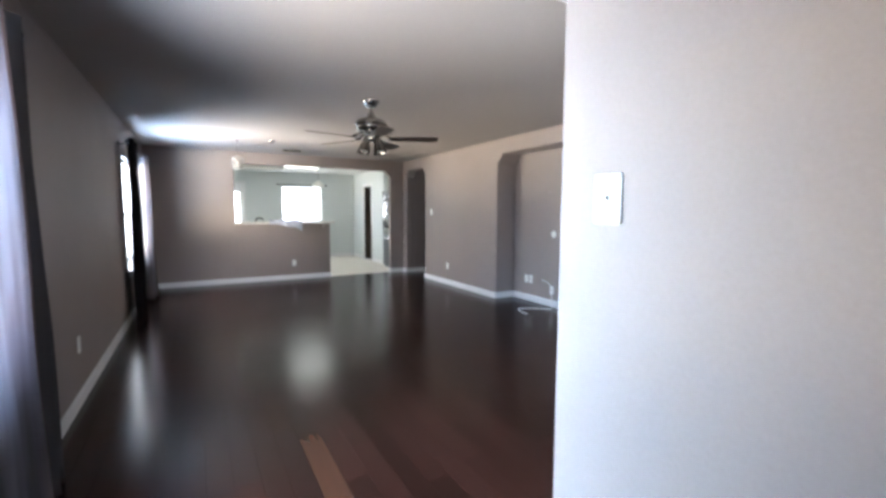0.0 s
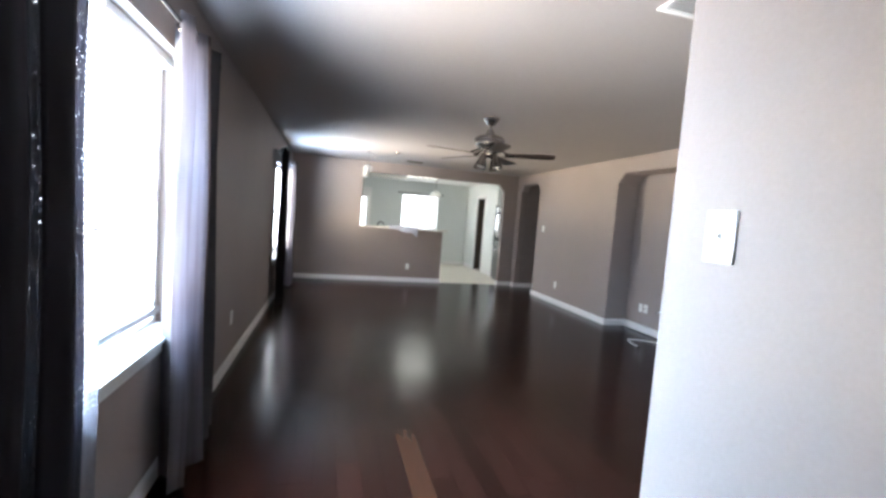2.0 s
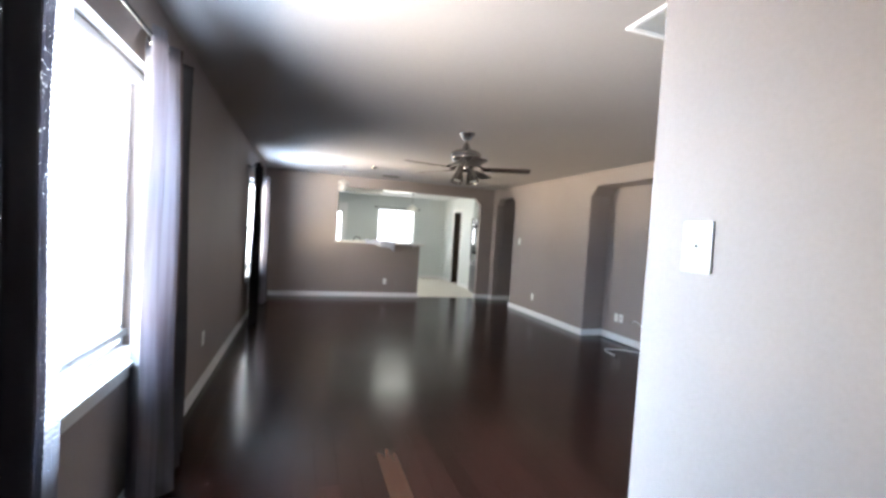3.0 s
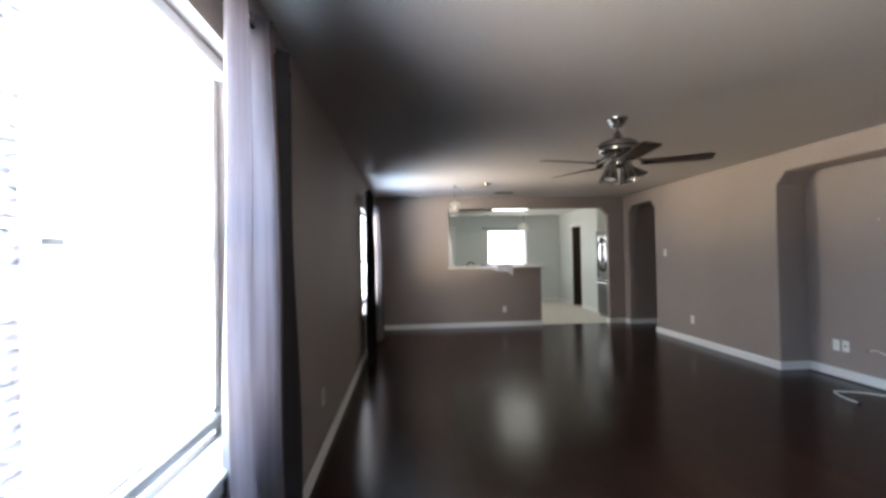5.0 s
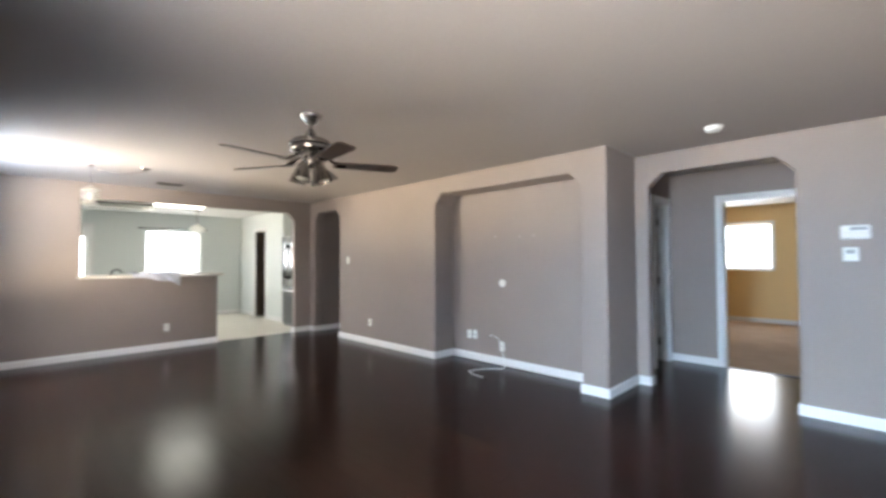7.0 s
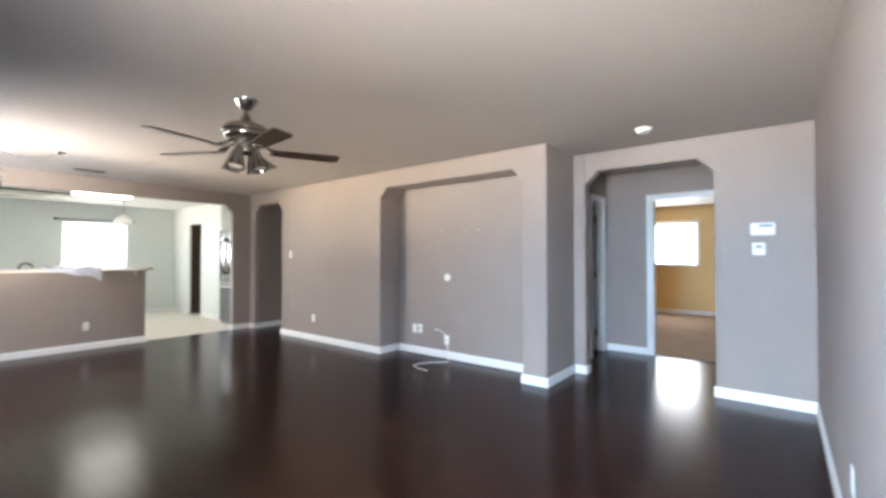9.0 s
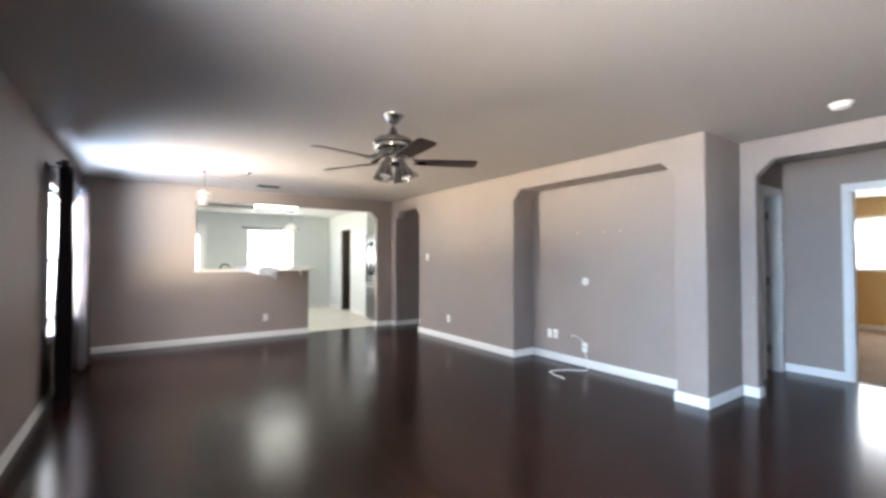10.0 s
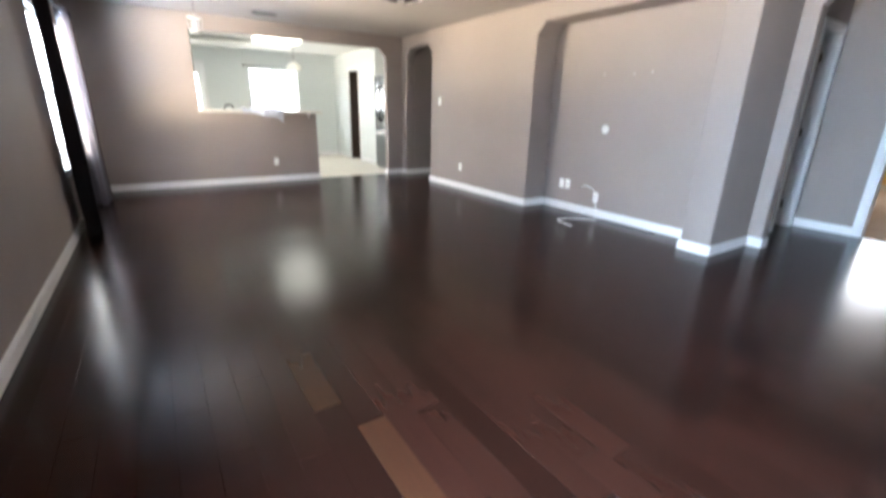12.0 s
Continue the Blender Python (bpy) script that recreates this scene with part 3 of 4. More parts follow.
# ---- curtains ----
def curtain(label, y0, y1, x, top, low, folds, amp, seed, mat=None, hem=None):
    c = thing("curtain", label, "curtain", "grommet curtains")
    rng = random.Random(seed)
    ph = [rng.uniform(-0.5, 0.5) for _ in range(folds + 1)]

    def sheet(f0, f1, m, name, lab=""):
        bm = bmesh.new()
        nu, nv = max(4, int((f1 - f0) * folds * 14)), 26
        grid = []
        for j in range(nv + 1):
            v = j / nv
            row = []
            for i in range(nu + 1):
                f = f0 + (f1 - f0) * i / nu
                k = f * folds
                drift = ph[int(min(k, folds - 1))] * (1 - v) * 0.25
                wave = math.sin(2 * math.pi * (k + drift))
                a = amp * (0.85 + 0.35 * (1 - v)) * (1 + 0.25 * math.sin(3.1 * k + seed))
                pinch = 1 + 0.03 * math.sin(4 * v + seed) * (f - 0.5)
                yy = y0 + (y1 - y0) * (0.5 + (f - 0.5) * pinch) + 0.35 * amp * math.sin(4 * math.pi * k) * (1 - 0.5 * v)
                xx = x + a * wave + 0.006 * math.sin(9 * v + 5 * f)
                row.append(bm.verts.new((xx, yy, low + (top - low) * v)))
            grid.append(row)
        for j in range(nv):
            for i in range(nu):
                bm.faces.new((grid[j][i], grid[j][i + 1], grid[j + 1][i + 1], grid[j + 1][i]))
        ob = part(name, bm, m, c, lab, True)
        s = ob.modifiers.new("cloth_thickness", "SOLIDIFY")
        s.thickness = 0.0022
        return ob

    m = mat or CURTAIN
    if hem == "laced":
        sheet(0.0, 0.555, m, "fabric")
        sheet(0.555, 0.625, LACE, "lace_stripe", "dark openwork lace stripe")
        sheet(0.625, 0.80, m, "fabric")
        sheet(0.80, 0.90, LACE_EDGE, "lace_stripe", "dark openwork lace stripe")
        sheet(0.90, 1.0, HEM, "hem", "thin see-through woven edge")
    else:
        # one cloth in three tones: shade over the outer folds is painted in
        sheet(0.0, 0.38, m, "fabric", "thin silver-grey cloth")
        sheet(0.38, 0.54, HALF_SHADED_CLOTH, "fabric", "same curtain cloth with half shade put in its colour")
        sheet(0.54, 1.0, SHADED_CLOTH, "fabric", "same curtain cloth with shade put in its colour")
    for i in range(folds * 2):
        f = (i + 0.5) / (folds * 2)
        y = y0 + (y1 - y0) * f
        mm = Matrix.Translation((x, y, top - 0.045)) @ Matrix.Rotation(radians(90 if i % 2 else 90), 4, "X")
        bm = bmesh.new()
        n, k = 16, 6
        rings = [[bm.verts.new(mm @ Vector(((0.022 + 0.005 * math.cos(2 * math.pi * b / k)) * math.cos(2 * math.pi * q / n), (0.022 + 0.005 * math.cos(2 * math.pi * b / k)) * math.sin(2 * math.pi * q / n), 0.004 * math.sin(2 * math.pi * b / k)))) for b in range(k)] for q in range(n)]
        for q in range(n):
            for b in range(k):
                bm.faces.new((rings[q][b], rings[(q + 1) % n][b], rings[(q + 1) % n][(b + 1) % k], rings[q][(b + 1) % k]))
        part("grommet", bm, CHROME, c, "nickel grommet ring", True)
    return c


def curtain_rod(y0, y1, x, z):
    r = thing("curtain_rod", "dark metal curtain rod on wall brackets above the window", "curtain rod", "curtain rods")
    part("rod", tube([(x, y0, z), (x, y1, z)], 0.0085, 14), BLACK, r, "", True)
    for y, d in ((y0, -1), (y1, 1)):
        part("finial", lathe([(0, 0), (0.010, 0.002), (0.010, 0.012), (0.017, 0.022), (0.019, 0.034), (0.012, 0.046), (0, 0.050)], 16, Matrix.Translation((x, y, z)) @ Matrix.Rotation(radians(-90 * d), 4, "X")), BLACK, r, "", True)
    for y in (y0 + 0.10, (y0 + y1) / 2, y1 - 0.10):
        bm = box(LEFT, LEFT + 0.006, y - 0.015, y + 0.015, z - 0.035, z + 0.025, 0.002)
        add_tube(bm, [(LEFT + 0.005, y, z - 0.012), (x, y, z - 0.012)], 0.005, 8)
        part("bracket", bm, BLACK, r, "", True)
    return r


CX = LEFT + 0.095
curtain_rod(0.60, 2.64, CX, 2.135)
curtain_rod(6.10, 8.34, CX, 2.135)
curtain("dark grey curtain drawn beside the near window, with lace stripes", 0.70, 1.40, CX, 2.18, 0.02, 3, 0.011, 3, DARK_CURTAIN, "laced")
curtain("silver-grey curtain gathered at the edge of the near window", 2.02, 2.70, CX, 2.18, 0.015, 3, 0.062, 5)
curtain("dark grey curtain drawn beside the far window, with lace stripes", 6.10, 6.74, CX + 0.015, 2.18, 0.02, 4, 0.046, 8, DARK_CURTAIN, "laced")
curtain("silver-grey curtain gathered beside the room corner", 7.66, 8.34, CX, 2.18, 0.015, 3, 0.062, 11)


# ---- plates on walls ----
def plate(name, label, category, at, normal, wide, high, kind, group=""):
    """A wall plate at a point of the wall, facing along normal."""
    n = Vector(normal)
    m = Matrix.Translation(at) @ n.to_track_quat("Y", "Z").to_matrix().to_4x4()
    p = thing(name, label, category, group, m)
    part("plate", box(-wide / 2, wide / 2, 0, 0.006, -high / 2, high / 2, 0.0025, 2), PLASTIC, p, "", True)
    if kind == "outlet":
        for z in (-0.0195, 0.0195):
            part("socket", box(-0.0165, 0.0165, 0.0055, 0.0085, z - 0.0142, z + 0.0142, 0.002), PLASTIC, p, "", True)
            for x, hgt in ((-0.0064, 0.0085), (0.0064, 0.007)):
                part("slot", box(x - 0.0011, x + 0.0011, 0.0084, 0.0088, z - hgt / 2 + 0.002, z + hgt / 2 + 0.002), GREYPLASTIC, p)
        part("screw", lathe([(0.003, 0), (0.003, 0.001), (0, 0.0014)], 10, Matrix.Translation((0, 0.006, 0)) @ Matrix.Rotation(radians(-90), 4, "X")), CHROME, p)
    elif kind == "switch":
        part("collar", box(-0.006, 0.006, 0.0055, 0.0075, -0.0125, 0.0125, 0.001), PLASTIC, p)
        bm = box(-0.003, 0.003, -0.002, 0.008, -0.004, 0.004, 0.0012)
        bmesh.ops.rotate(bm, verts=bm.verts, cent=(0, 0, 0), matrix=Matrix.Rotation(radians(28), 3, "X"))
        bmesh.ops.translate(bm, verts=bm.verts, vec=(0, 0.006, 0.001))
        part("toggle", bm, CHALK, p, "", True)
        for z in (-0.030, 0.030):
            part("screw", lathe([(0.003, 0), (0.003, 0.001), (0, 0.0014)], 10, Matrix.Translation((0, 0.006, z)) @ Matrix.Rotation(radians(-90), 4, "X")), CHALK, p)
    elif kind == "jack":
        part("connector", lathe([(0.010, 0), (0.010, 0.004), (0.0048, 0.004), (0.0048, 0.016), (0, 0.016)], 14, Matrix.Translation((0, 0.006, 0)) @ Matrix.Rotation(radians(-90), 4, "X")), CHROME, p, "threaded cable connector", True)
    return p


plate("light_switch", "white toggle switch plate on the entry wall", "switch", (0.875, 0.690, 1.384), (-1, 0, 0), 0.080, 0.122, "switch")
plate("light_switch", "white switch plate beside the passage arch", "switch", (TV, 7.46, 1.34), (-1, 0, 0), 0.072, 0.116, "switch")
for at, nrm in (((LEFT, 3.80, 0.41), (1, 0, 0)), ((1.62, FAR, 0.327), (0, -1, 0)), ((TV, 6.825, 0.345), (-1, 0, 0)), ((2.45, NEAR, 0.375), (0, 1, 0)), ((NICHE, 5.025, 0.330), (-1, 0, 0))):
    plate("wall_outlet", "white duplex wall outlet above the baseboard", "outlet", at, nrm, 0.072, 0.116, "outlet", "wall outlets")
plate("cable_plate", "white cable jack plate in the media niche", "cable jack", (NICHE, 4.925, 0.335), (-1, 0, 0), 0.072, 0.116, "jack")
plate("cable_plate", "white cable jack plate with a cable plugged in", "cable jack", (NICHE, 4.475, 0.235), (-1, 0, 0), 0.072, 0.116, "jack")
turn = Matrix.Rotation(radians(-90), 4, "Y")
cover = thing("round_cover", "white round pass-through cover on the media niche wall", "wall cover", "", Matrix.Translation((NICHE, 4.463, 1.035)) @ turn)
part("ring", lathe([(0.048, 0), (0.048, 0.005), (0.043, 0.008), (0.026, 0.009), (0.022, 0.004), (0, 0.004)], 28), PLASTIC, cover, "", True)
part("centre_cap", lathe([(0.020, 0.004), (0.020, 0.0065), (0, 0.0075)], 20), CHALK, cover)
for y, z in ((4.572, 1.632), (4.193, 1.621), (3.986, 1.629)):
    a = thing("wall_anchor", "small pale patched screw anchor on the niche wall", "wall anchor", "wall anchors", Matrix.Translation((NICHE, y, z)) @ turn)
    part("collar", lathe([(0.011, 0), (0.010, 0.0015), (0.006, 0.002), (0.005, 0.0005), (0, 0.0005)], 12), PATCH, a)
part("connector_body", box(-0.001, 0.02, -0.01, 0.01, -0.006, 0.006, 0.002), BLACK, thing("cable_clip", "dark cable grommet on the niche wall", "cable clip", "", Matrix.Translation((NICHE - 0.02, 4.70, 0.330))))

cable = thing("coax_cable", "white coaxial cable lying loose on the floor", "cable")


def smooth_path(pts, per=8):
    out = []
    p = [Vector(q) for q in pts]
    p = [p[0] * 2 - p[1]] + p + [p[-1] * 2 - p[-2]]
    for i in range(1, len(p) - 2):
        for k in range(per):
            t = k / per
            a, b, c, d = p[i - 1 : i + 3]
            out.append(0.5 * ((2 * b) + (c - a) * t + (2 * a - 5 * b + 4 * c - d) * t * t + (3 * b - a - 3 * c + d) * t ** 3))
    return out + [p[-2]]


part("sheath", tube(smooth_path([(NICHE - 0.012, 4.475, 0.224), (NICHE - 0.045, 4.455, 0.20), (NICHE - 0.05, 4.426, 0.157), (NICHE - 0.045, 4.419, 0.085), (NICHE - 0.07, 4.39, 0.012), (4.19, 4.345, 0.006), (4.056, 4.474, 0.006), (3.93, 4.54, 0.006), (3.828, 4.56, 0.006), (3.785, 4.50, 0.006), (3.748, 4.409, 0.006), (3.729, 4.26, 0.006)]), 0.0055, 8), PLASTIC, cable, "", True)
part("plug", tube([(3.729, 4.26, 0.006), (3.727, 4.235, 0.007)], 0.007, 8), CHROME, cable, "metal cable plug", True)
part("lead", tube(smooth_path([(NICHE - 0.012, 4.470, 0.235), (NICHE - 0.04, 4.464, 0.297), (NICHE - 0.045, 4.511, 0.336), (NICHE - 0.04, 4.608, 0.362), (NICHE - 0.012, 4.69, 0.33)]), 0.0035, 8), PLASTIC, cable, "", True)

stat = thing("thermostat", "white square thermostat on the wall beside the hall opening", "thermostat", "", Matrix.Translation((HALL, 1.245, 1.368)) @ Matrix.Rotation(radians(90), 4, "Z"))
part("base", box(-0.048, 0.048, 0, 0.010, -0.056, 0.056, 0.004), PLASTIC, stat, "", True)
part("body", box(-0.042, 0.042, 0.010, 0.028, -0.050, 0.050, 0.006), PLASTIC, stat, "", True)
part("display", box(-0.026, 0.026, 0.0275, 0.0287, 0.004, 0.036), GREYPLASTIC, stat, "grey display window")
alarm = thing("alarm_keypad", "white wide alarm keypad above the thermostat", "keypad", "", Matrix.Translation((HALL, 1.215, 1.545)) @ Matrix.Rotation(radians(90), 4, "Z"))
part("case", box(-0.090, 0.090, 0, 0.030, -0.056, 0.056, 0.016, 4), PLASTIC, alarm, "", True)
part("display", box(-0.070, 0.030, 0.0295, 0.0308, 0.014, 0.040), GREYPLASTIC, alarm, "grey-green display strip")
part("button_flap", box(-0.075, 0.075, 0.0295, 0.0315, -0.042, 0.004, 0.001), CHALK, alarm)

# ---- ceiling fixtures ----
smoke = thing("smoke_detector", "white round smoke detector on the ceiling", "smoke detector", "", Matrix.Translation((4.08, 2.04, H)) @ Matrix.Rotation(radians(180), 4, "X"))
part("base", lathe([(0.072, 0), (0.072, 0.010), (0.066, 0.012), (0, 0.012)], 32), PLASTIC, smoke, "", True)
part("dome", lathe([(0.060, 0.012), (0.060, 0.028), (0.050, 0.038), (0.022, 0.042), (0.020, 0.039), (0, 0.039)], 32), PLASTIC, smoke, "", True)


def grille(name, label, x0, x1, y0, y1, n, along_x, rim=WHITE, blade=WHITE):
    g = thing(name, label, "vent")
    e = 0.028
    bm = bmesh.new()
    for a, b, c, d in ((x0, x1, y0, y0 + e), (x0, x1, y1 - e, y1), (x0, x0 + e, y0 + e, y1 - e), (x1 - e, x1, y0 + e, y1 - e)):
        add_box(bm, a, b, c, d, H - 0.010, H, 0.003)
    part("frame", bm, rim, g, "", True)
    part("backing", box(x0 + e, x1 - e, y0 + e, y1 - e, H - 0.002, H), DUCT, g, "shadowed duct behind the slats")
    for i in range(n):
        f = (i + 0.5) / n
        bm = bmesh.new()
        if along_x:
            y = y0 + e + (y1 - y0 - 2 * e) * f
            add_box(bm, x0 + e, x1 - e, -0.011, 0.011, -0.0007, 0.0007)
            bmesh.ops.rotate(bm, verts=bm.verts, cent=(0, 0, 0), matrix=Matrix.Rotation(radians(20), 3, "X"))
            bmesh.ops.translate(bm, verts=bm.verts, vec=(0, y, H - 0.0065))
        else:
            x = x0 + e + (x1 - x0 - 2 * e) * f
            add_box(bm, -0.007, 0.007, y0 + e, y1 - e, -0.0007, 0.0007)
            bmesh.ops.rotate(bm, verts=bm.verts, cent=(0, 0, 0), matrix=Matrix.Rotation(radians(35), 3, "Y"))
            bmesh.ops.translate(bm, verts=bm.verts, vec=(x, 0, H - 0.0065))
        part("slat", bm, blade, g)
    return g


grille("return_vent", "large white louvred return-air vent in the ceiling", 1.42, 1.72, 1.32, 1.68, 16, True)
grille("ceiling_vent", "small louvred supply vent in the ceiling near the kitchen", 1.36, 1.68, 8.12, 8.28, 6, True, VENT, VENT)

# ceiling fan with a four-lamp kit
FX, FY = 1.53, 4.11
fan = thing("ceiling_fan", "brushed nickel ceiling fan with dark wooden blades, at rest", "ceiling fan", "", Matrix.Translation((FX, FY, 0)))
part("canopy", lathe([(0.0, H), (0.082, H), (0.082, H - 0.010), (0.070, H - 0.026), (0.066, H - 0.030), (0.058, H - 0.044), (0.046, H - 0.062), (0.030, H - 0.074), (0.016, H - 0.078), (0, H - 0.078)], 32), CHROME, fan, "", True)
part("downrod", lathe([(0.013, H - 0.07), (0.013, 2.335), (0.022, 2.330), (0.030, 2.315), (0.044, 2.285), (0.066, 2.262)], 20), CHROME, fan, "", True)
part("motor_housing", lathe([(0.0, 2.270), (0.066, 2.266), (0.112, 2.256), (0.142, 2.240), (0.152, 2.226), (0.152, 2.206), (0.146, 2.200), (0.150, 2.194), (0.150, 2.176), (0.140, 2.160), (0.112, 2.146), (0.0, 2.144)], 40), CHROME, fan, "", True)
part("trim_ring", lathe([(0.1525, 2.224), (0.158, 2.220), (0.158, 2.208), (0.1525, 2.204)], 40), CHROME, fan, "raised band round the motor", True)
part("flywheel", lathe([(0.0, 2.146), (0.082, 2.144), (0.086, 2.132), (0.080, 2.120), (0, 2.118)], 28), CHROME, fan, "", True)
part("switch_housing", lathe([(0.0, 2.120), (0.052, 2.118), (0.056, 2.096), (0.056, 2.066), (0.044, 2.046), (0.018, 2.036), (0, 2.034)], 28), CHROME, fan, "", True)
for k, ang in enumerate((334, 262, 190, 118, 46)):
    m = Matrix.Rotation(radians(ang), 4, "Z")
    bm = bmesh.new()
    r0, r1, n = 0.165, 0.665, 12
    top, bot = [], []
    edge = []
    for i in range(n + 1):
        t = i / n
        edge.append((r0 + (r1 - r0) * t, 0.050 + 0.020 * t ** 0.7 if t < 0.94 else 0.050 + 0.020 - 0.018 * (t - 0.94) / 0.06))
    loop = [(r, w) for r, w in edge] + [(r, -w) for r, w in edge[::-1]]
    tilt = Matrix.Translation((0, 0, 2.070)) @ m @ Matrix.Rotation(radians(-10), 4, "X")
    top = [bm.verts.new(tilt @ Vector((r, w, 0.003))) for r, w in loop]
    bot = [bm.verts.new(tilt @ Vector((r, w, -0.003))) for r, w in loop]
    bm.faces.new(top), bm.faces.new(bot[::-1])
    for i in range(len(loop)):
        bm.faces.new((top[i], bot[i], bot[(i + 1) % len(loop)], top[(i + 1) % len(loop)]))
    blade = part("blade", bm, BLADE, fan, "dark walnut blade")
    bm = bmesh.new()
    add_tube(bm, [m @ Vector((0.07, 0, 2.128)), m @ Vector((0.12, 0, 2.118)), m @ Vector((0.16, 0.01, 2.096)), m @ Vector((0.20, 0.012, 2.084))], 0.010, 8)
    add_tube(bm, [m @ Vector((0.07, 0, 2.128)), m @ Vector((0.12, 0, 2.118)), m @ Vector((0.16, -0.014, 2.094)), m @ Vector((0.20, -0.020, 2.080))], 0.010, 8)
    iron = bmesh.ops.create_cube(bm, size=1, matrix=tilt @ Matrix.Translation((0.225, 0, -0.0055)) @ Matrix.Diagonal((0.07, 0.06, 0.004, 1)))
    part("blade_iron", bm, CHROME, blade, "nickel blade bracket", True)
for k, ang in enumerate((30, 120, 210, 300)):
    m = Matrix.Rotation(radians(ang), 4, "Z")
    arm = part("lamp_arm", tube([m @ Vector((0.035, 0, 2.075)), m @ Vector((0.075, 0, 2.075)), m @ Vector((0.090, 0, 2.062))], 0.009, 10), CHROME, fan, "", True)
    s = m @ Matrix.Translation((0.072, 0, 2.075)) @ Matrix.Rotation(radians(180 - 17), 4, "Y") @ Matrix.Diagonal((1.14, 1.14, 1.1, 1))
    shade = part("shade", lathe([(0.0, -0.004), (0.022, -0.004), (0.026, 0.006), (0.028, 0.030), (0.036, 0.060), (0.046, 0.098), (0.053, 0.134), (0.055, 0.142), (0.0525, 0.142), (0.050, 0.134), (0.043, 0.098), (0.033, 0.060), (0.024, 0.030)], 24, s), CHROME, fan, "nickel bell shade", True)
    part("bulb", lathe([(0.013, 0.030), (0.015, 0.060), (0.030, 0.090), (0.037, 0.112), (0.034, 0.126), (0, 0.130)], 18, s), MILK, shade, "unlit reflector bulb", True)
part("pull_chain", tube([(0.045, 0.02, 2.06), (0.047, 0.021, 2.0), (0.047, 0.021, 1.93)], 0.0016, 6), CHROME, fan)


def add_ring(bm, m, r, t, n=12, k=5, stretch=1.5):
    rings = [[bm.verts.new(m @ Vector(((r + t * math.cos(2 * math.pi * b / k)) * math.cos(2 * math.pi * q / n), (r * stretch + t * math.cos(2 * math.pi * b / k)) * math.sin(2 * math.pi * q / n), t * math.sin(2 * math.pi * b / k)))) for b in range(k)] for q in range(n)]
    for q in range(n):
        for b in range(k):
            bm.faces.new((rings[q][b], rings[(q + 1) % n][b], rings[(q + 1) % n][(b + 1) % k], rings[q][(b + 1) % k]))


def add_chain(bm, pts, r=0.009, t=0.0022):
    p = smooth_path(pts, 12)
    run, last, k = 0.0, p[0], 0
    for q in p[1:]:
        run += (q - last).length
        if run > 0.021:
            d = (q - last).normalized()
            side = d.cross(Vector((0.3, 0.7, 0.2))).normalized()
            up = d.cross(side)
            if k % 2:
                side, up = up, -side
            m = Matrix.Translation(q) @ Matrix((side, d, up)).transposed().to_4x4()
            add_ring(bm, m, r, t)
            run, k = 0.0, k + 1
        last = q
    return bm


# swag lantern by the half wall
LX, LY = 0.565, 7.42
lan = thing("pendant_lantern", "pale metal and glass lantern hanging on a swagged chain", "pendant lamp", "", Matrix.Translation((LX, LY, 0)))
part("chain", add_chain(bmesh.new(), [(0, 0, 2.21), (0.002, 0, 2.27), (0, 0, 2.34), (0, 0, 2.415)], 0.007, 0.0015), CHROME, lan, "metal chain", True)
part("swag_chain", add_chain(bmesh.new(), [(0, 0, 2.415), (0.12, -0.045, 2.375), (0.245, -0.09, 2.362), (0.37, -0.14, 2.378), (0.49, -0.19, 2.415)], 0.007, 0.0015), CHROME, lan, "metal swag chain", True)
for dx, dy in ((0, 0), (0.49, -0.19)):
    part("ceiling_hook", lathe([(0.0, H), (0.024 if dx == 0 else 0.055, H), (0.022 if dx == 0 else 0.052, H - 0.008), (0.008 if dx == 0 else 0.03, H - 0.016), (0.006, H - 0.026), (0, H - 0.027)], 18, Matrix.Translation((dx, dy, 0))), CHROME, lan, "", True)
part("cap", lathe([(0, 2.215), (0.012, 2.210), (0.018, 2.196), (0.045, 2.186), (0.078, 2.170), (0.084, 2.160), (0.080, 2.156), (0, 2.156)], 6), AGED, lan, "", True)
part("base_ring", lathe([(0, 2.006), (0.060, 2.006), (0.070, 2.014), (0.070, 2.024), (0.0, 2.024)], 6), AGED, lan, "", True)
for k in range(6):
    a, b = 2 * math.pi * k / 6, 2 * math.pi * (k + 1) / 6
    p0, p1 = Vector((0.066 * math.cos(a), 0.066 * math.sin(a), 2.022)), Vector((0.078 * math.cos(a), 0.078 * math.sin(a), 2.158))
    part("post", tube([p0, p1], 0.0055, 6), AGED, lan, "", True)
    q0, q1 = Vector((0.066 * math.cos(b), 0.066 * math.sin(b), 2.022)), Vector((0.078 * math.cos(b), 0.078 * math.sin(b), 2.158))
    bm = bmesh.new()
    n = (p1 - p0).cross(q0 - p0).normalized() * 0.001
    v = [bm.verts.new(q) for q in (p0 + n, q0 + n, q1 + n, p1 + n, p0 - n, q0 - n, q1 - n, p1 - n)]
    for f in ((0, 1, 2, 3), (7, 6, 5, 4), (0, 4, 5, 1), (1, 5, 6, 2), (2, 6, 7, 3), (3, 7, 4, 0)):
        bm.faces.new([v[i] for i in f])
    g = part("pane", bm, GLASS, lan)
    g.visible_shadow = False
part("candle", lathe([(0, 2.024), (0.014, 2.024), (0.014, 2.085), (0.017, 2.09), (0.022, 2.105), (0.014, 2.132), (0, 2.142)], 14), MILK, lan, "white candle tube and bulb", True)

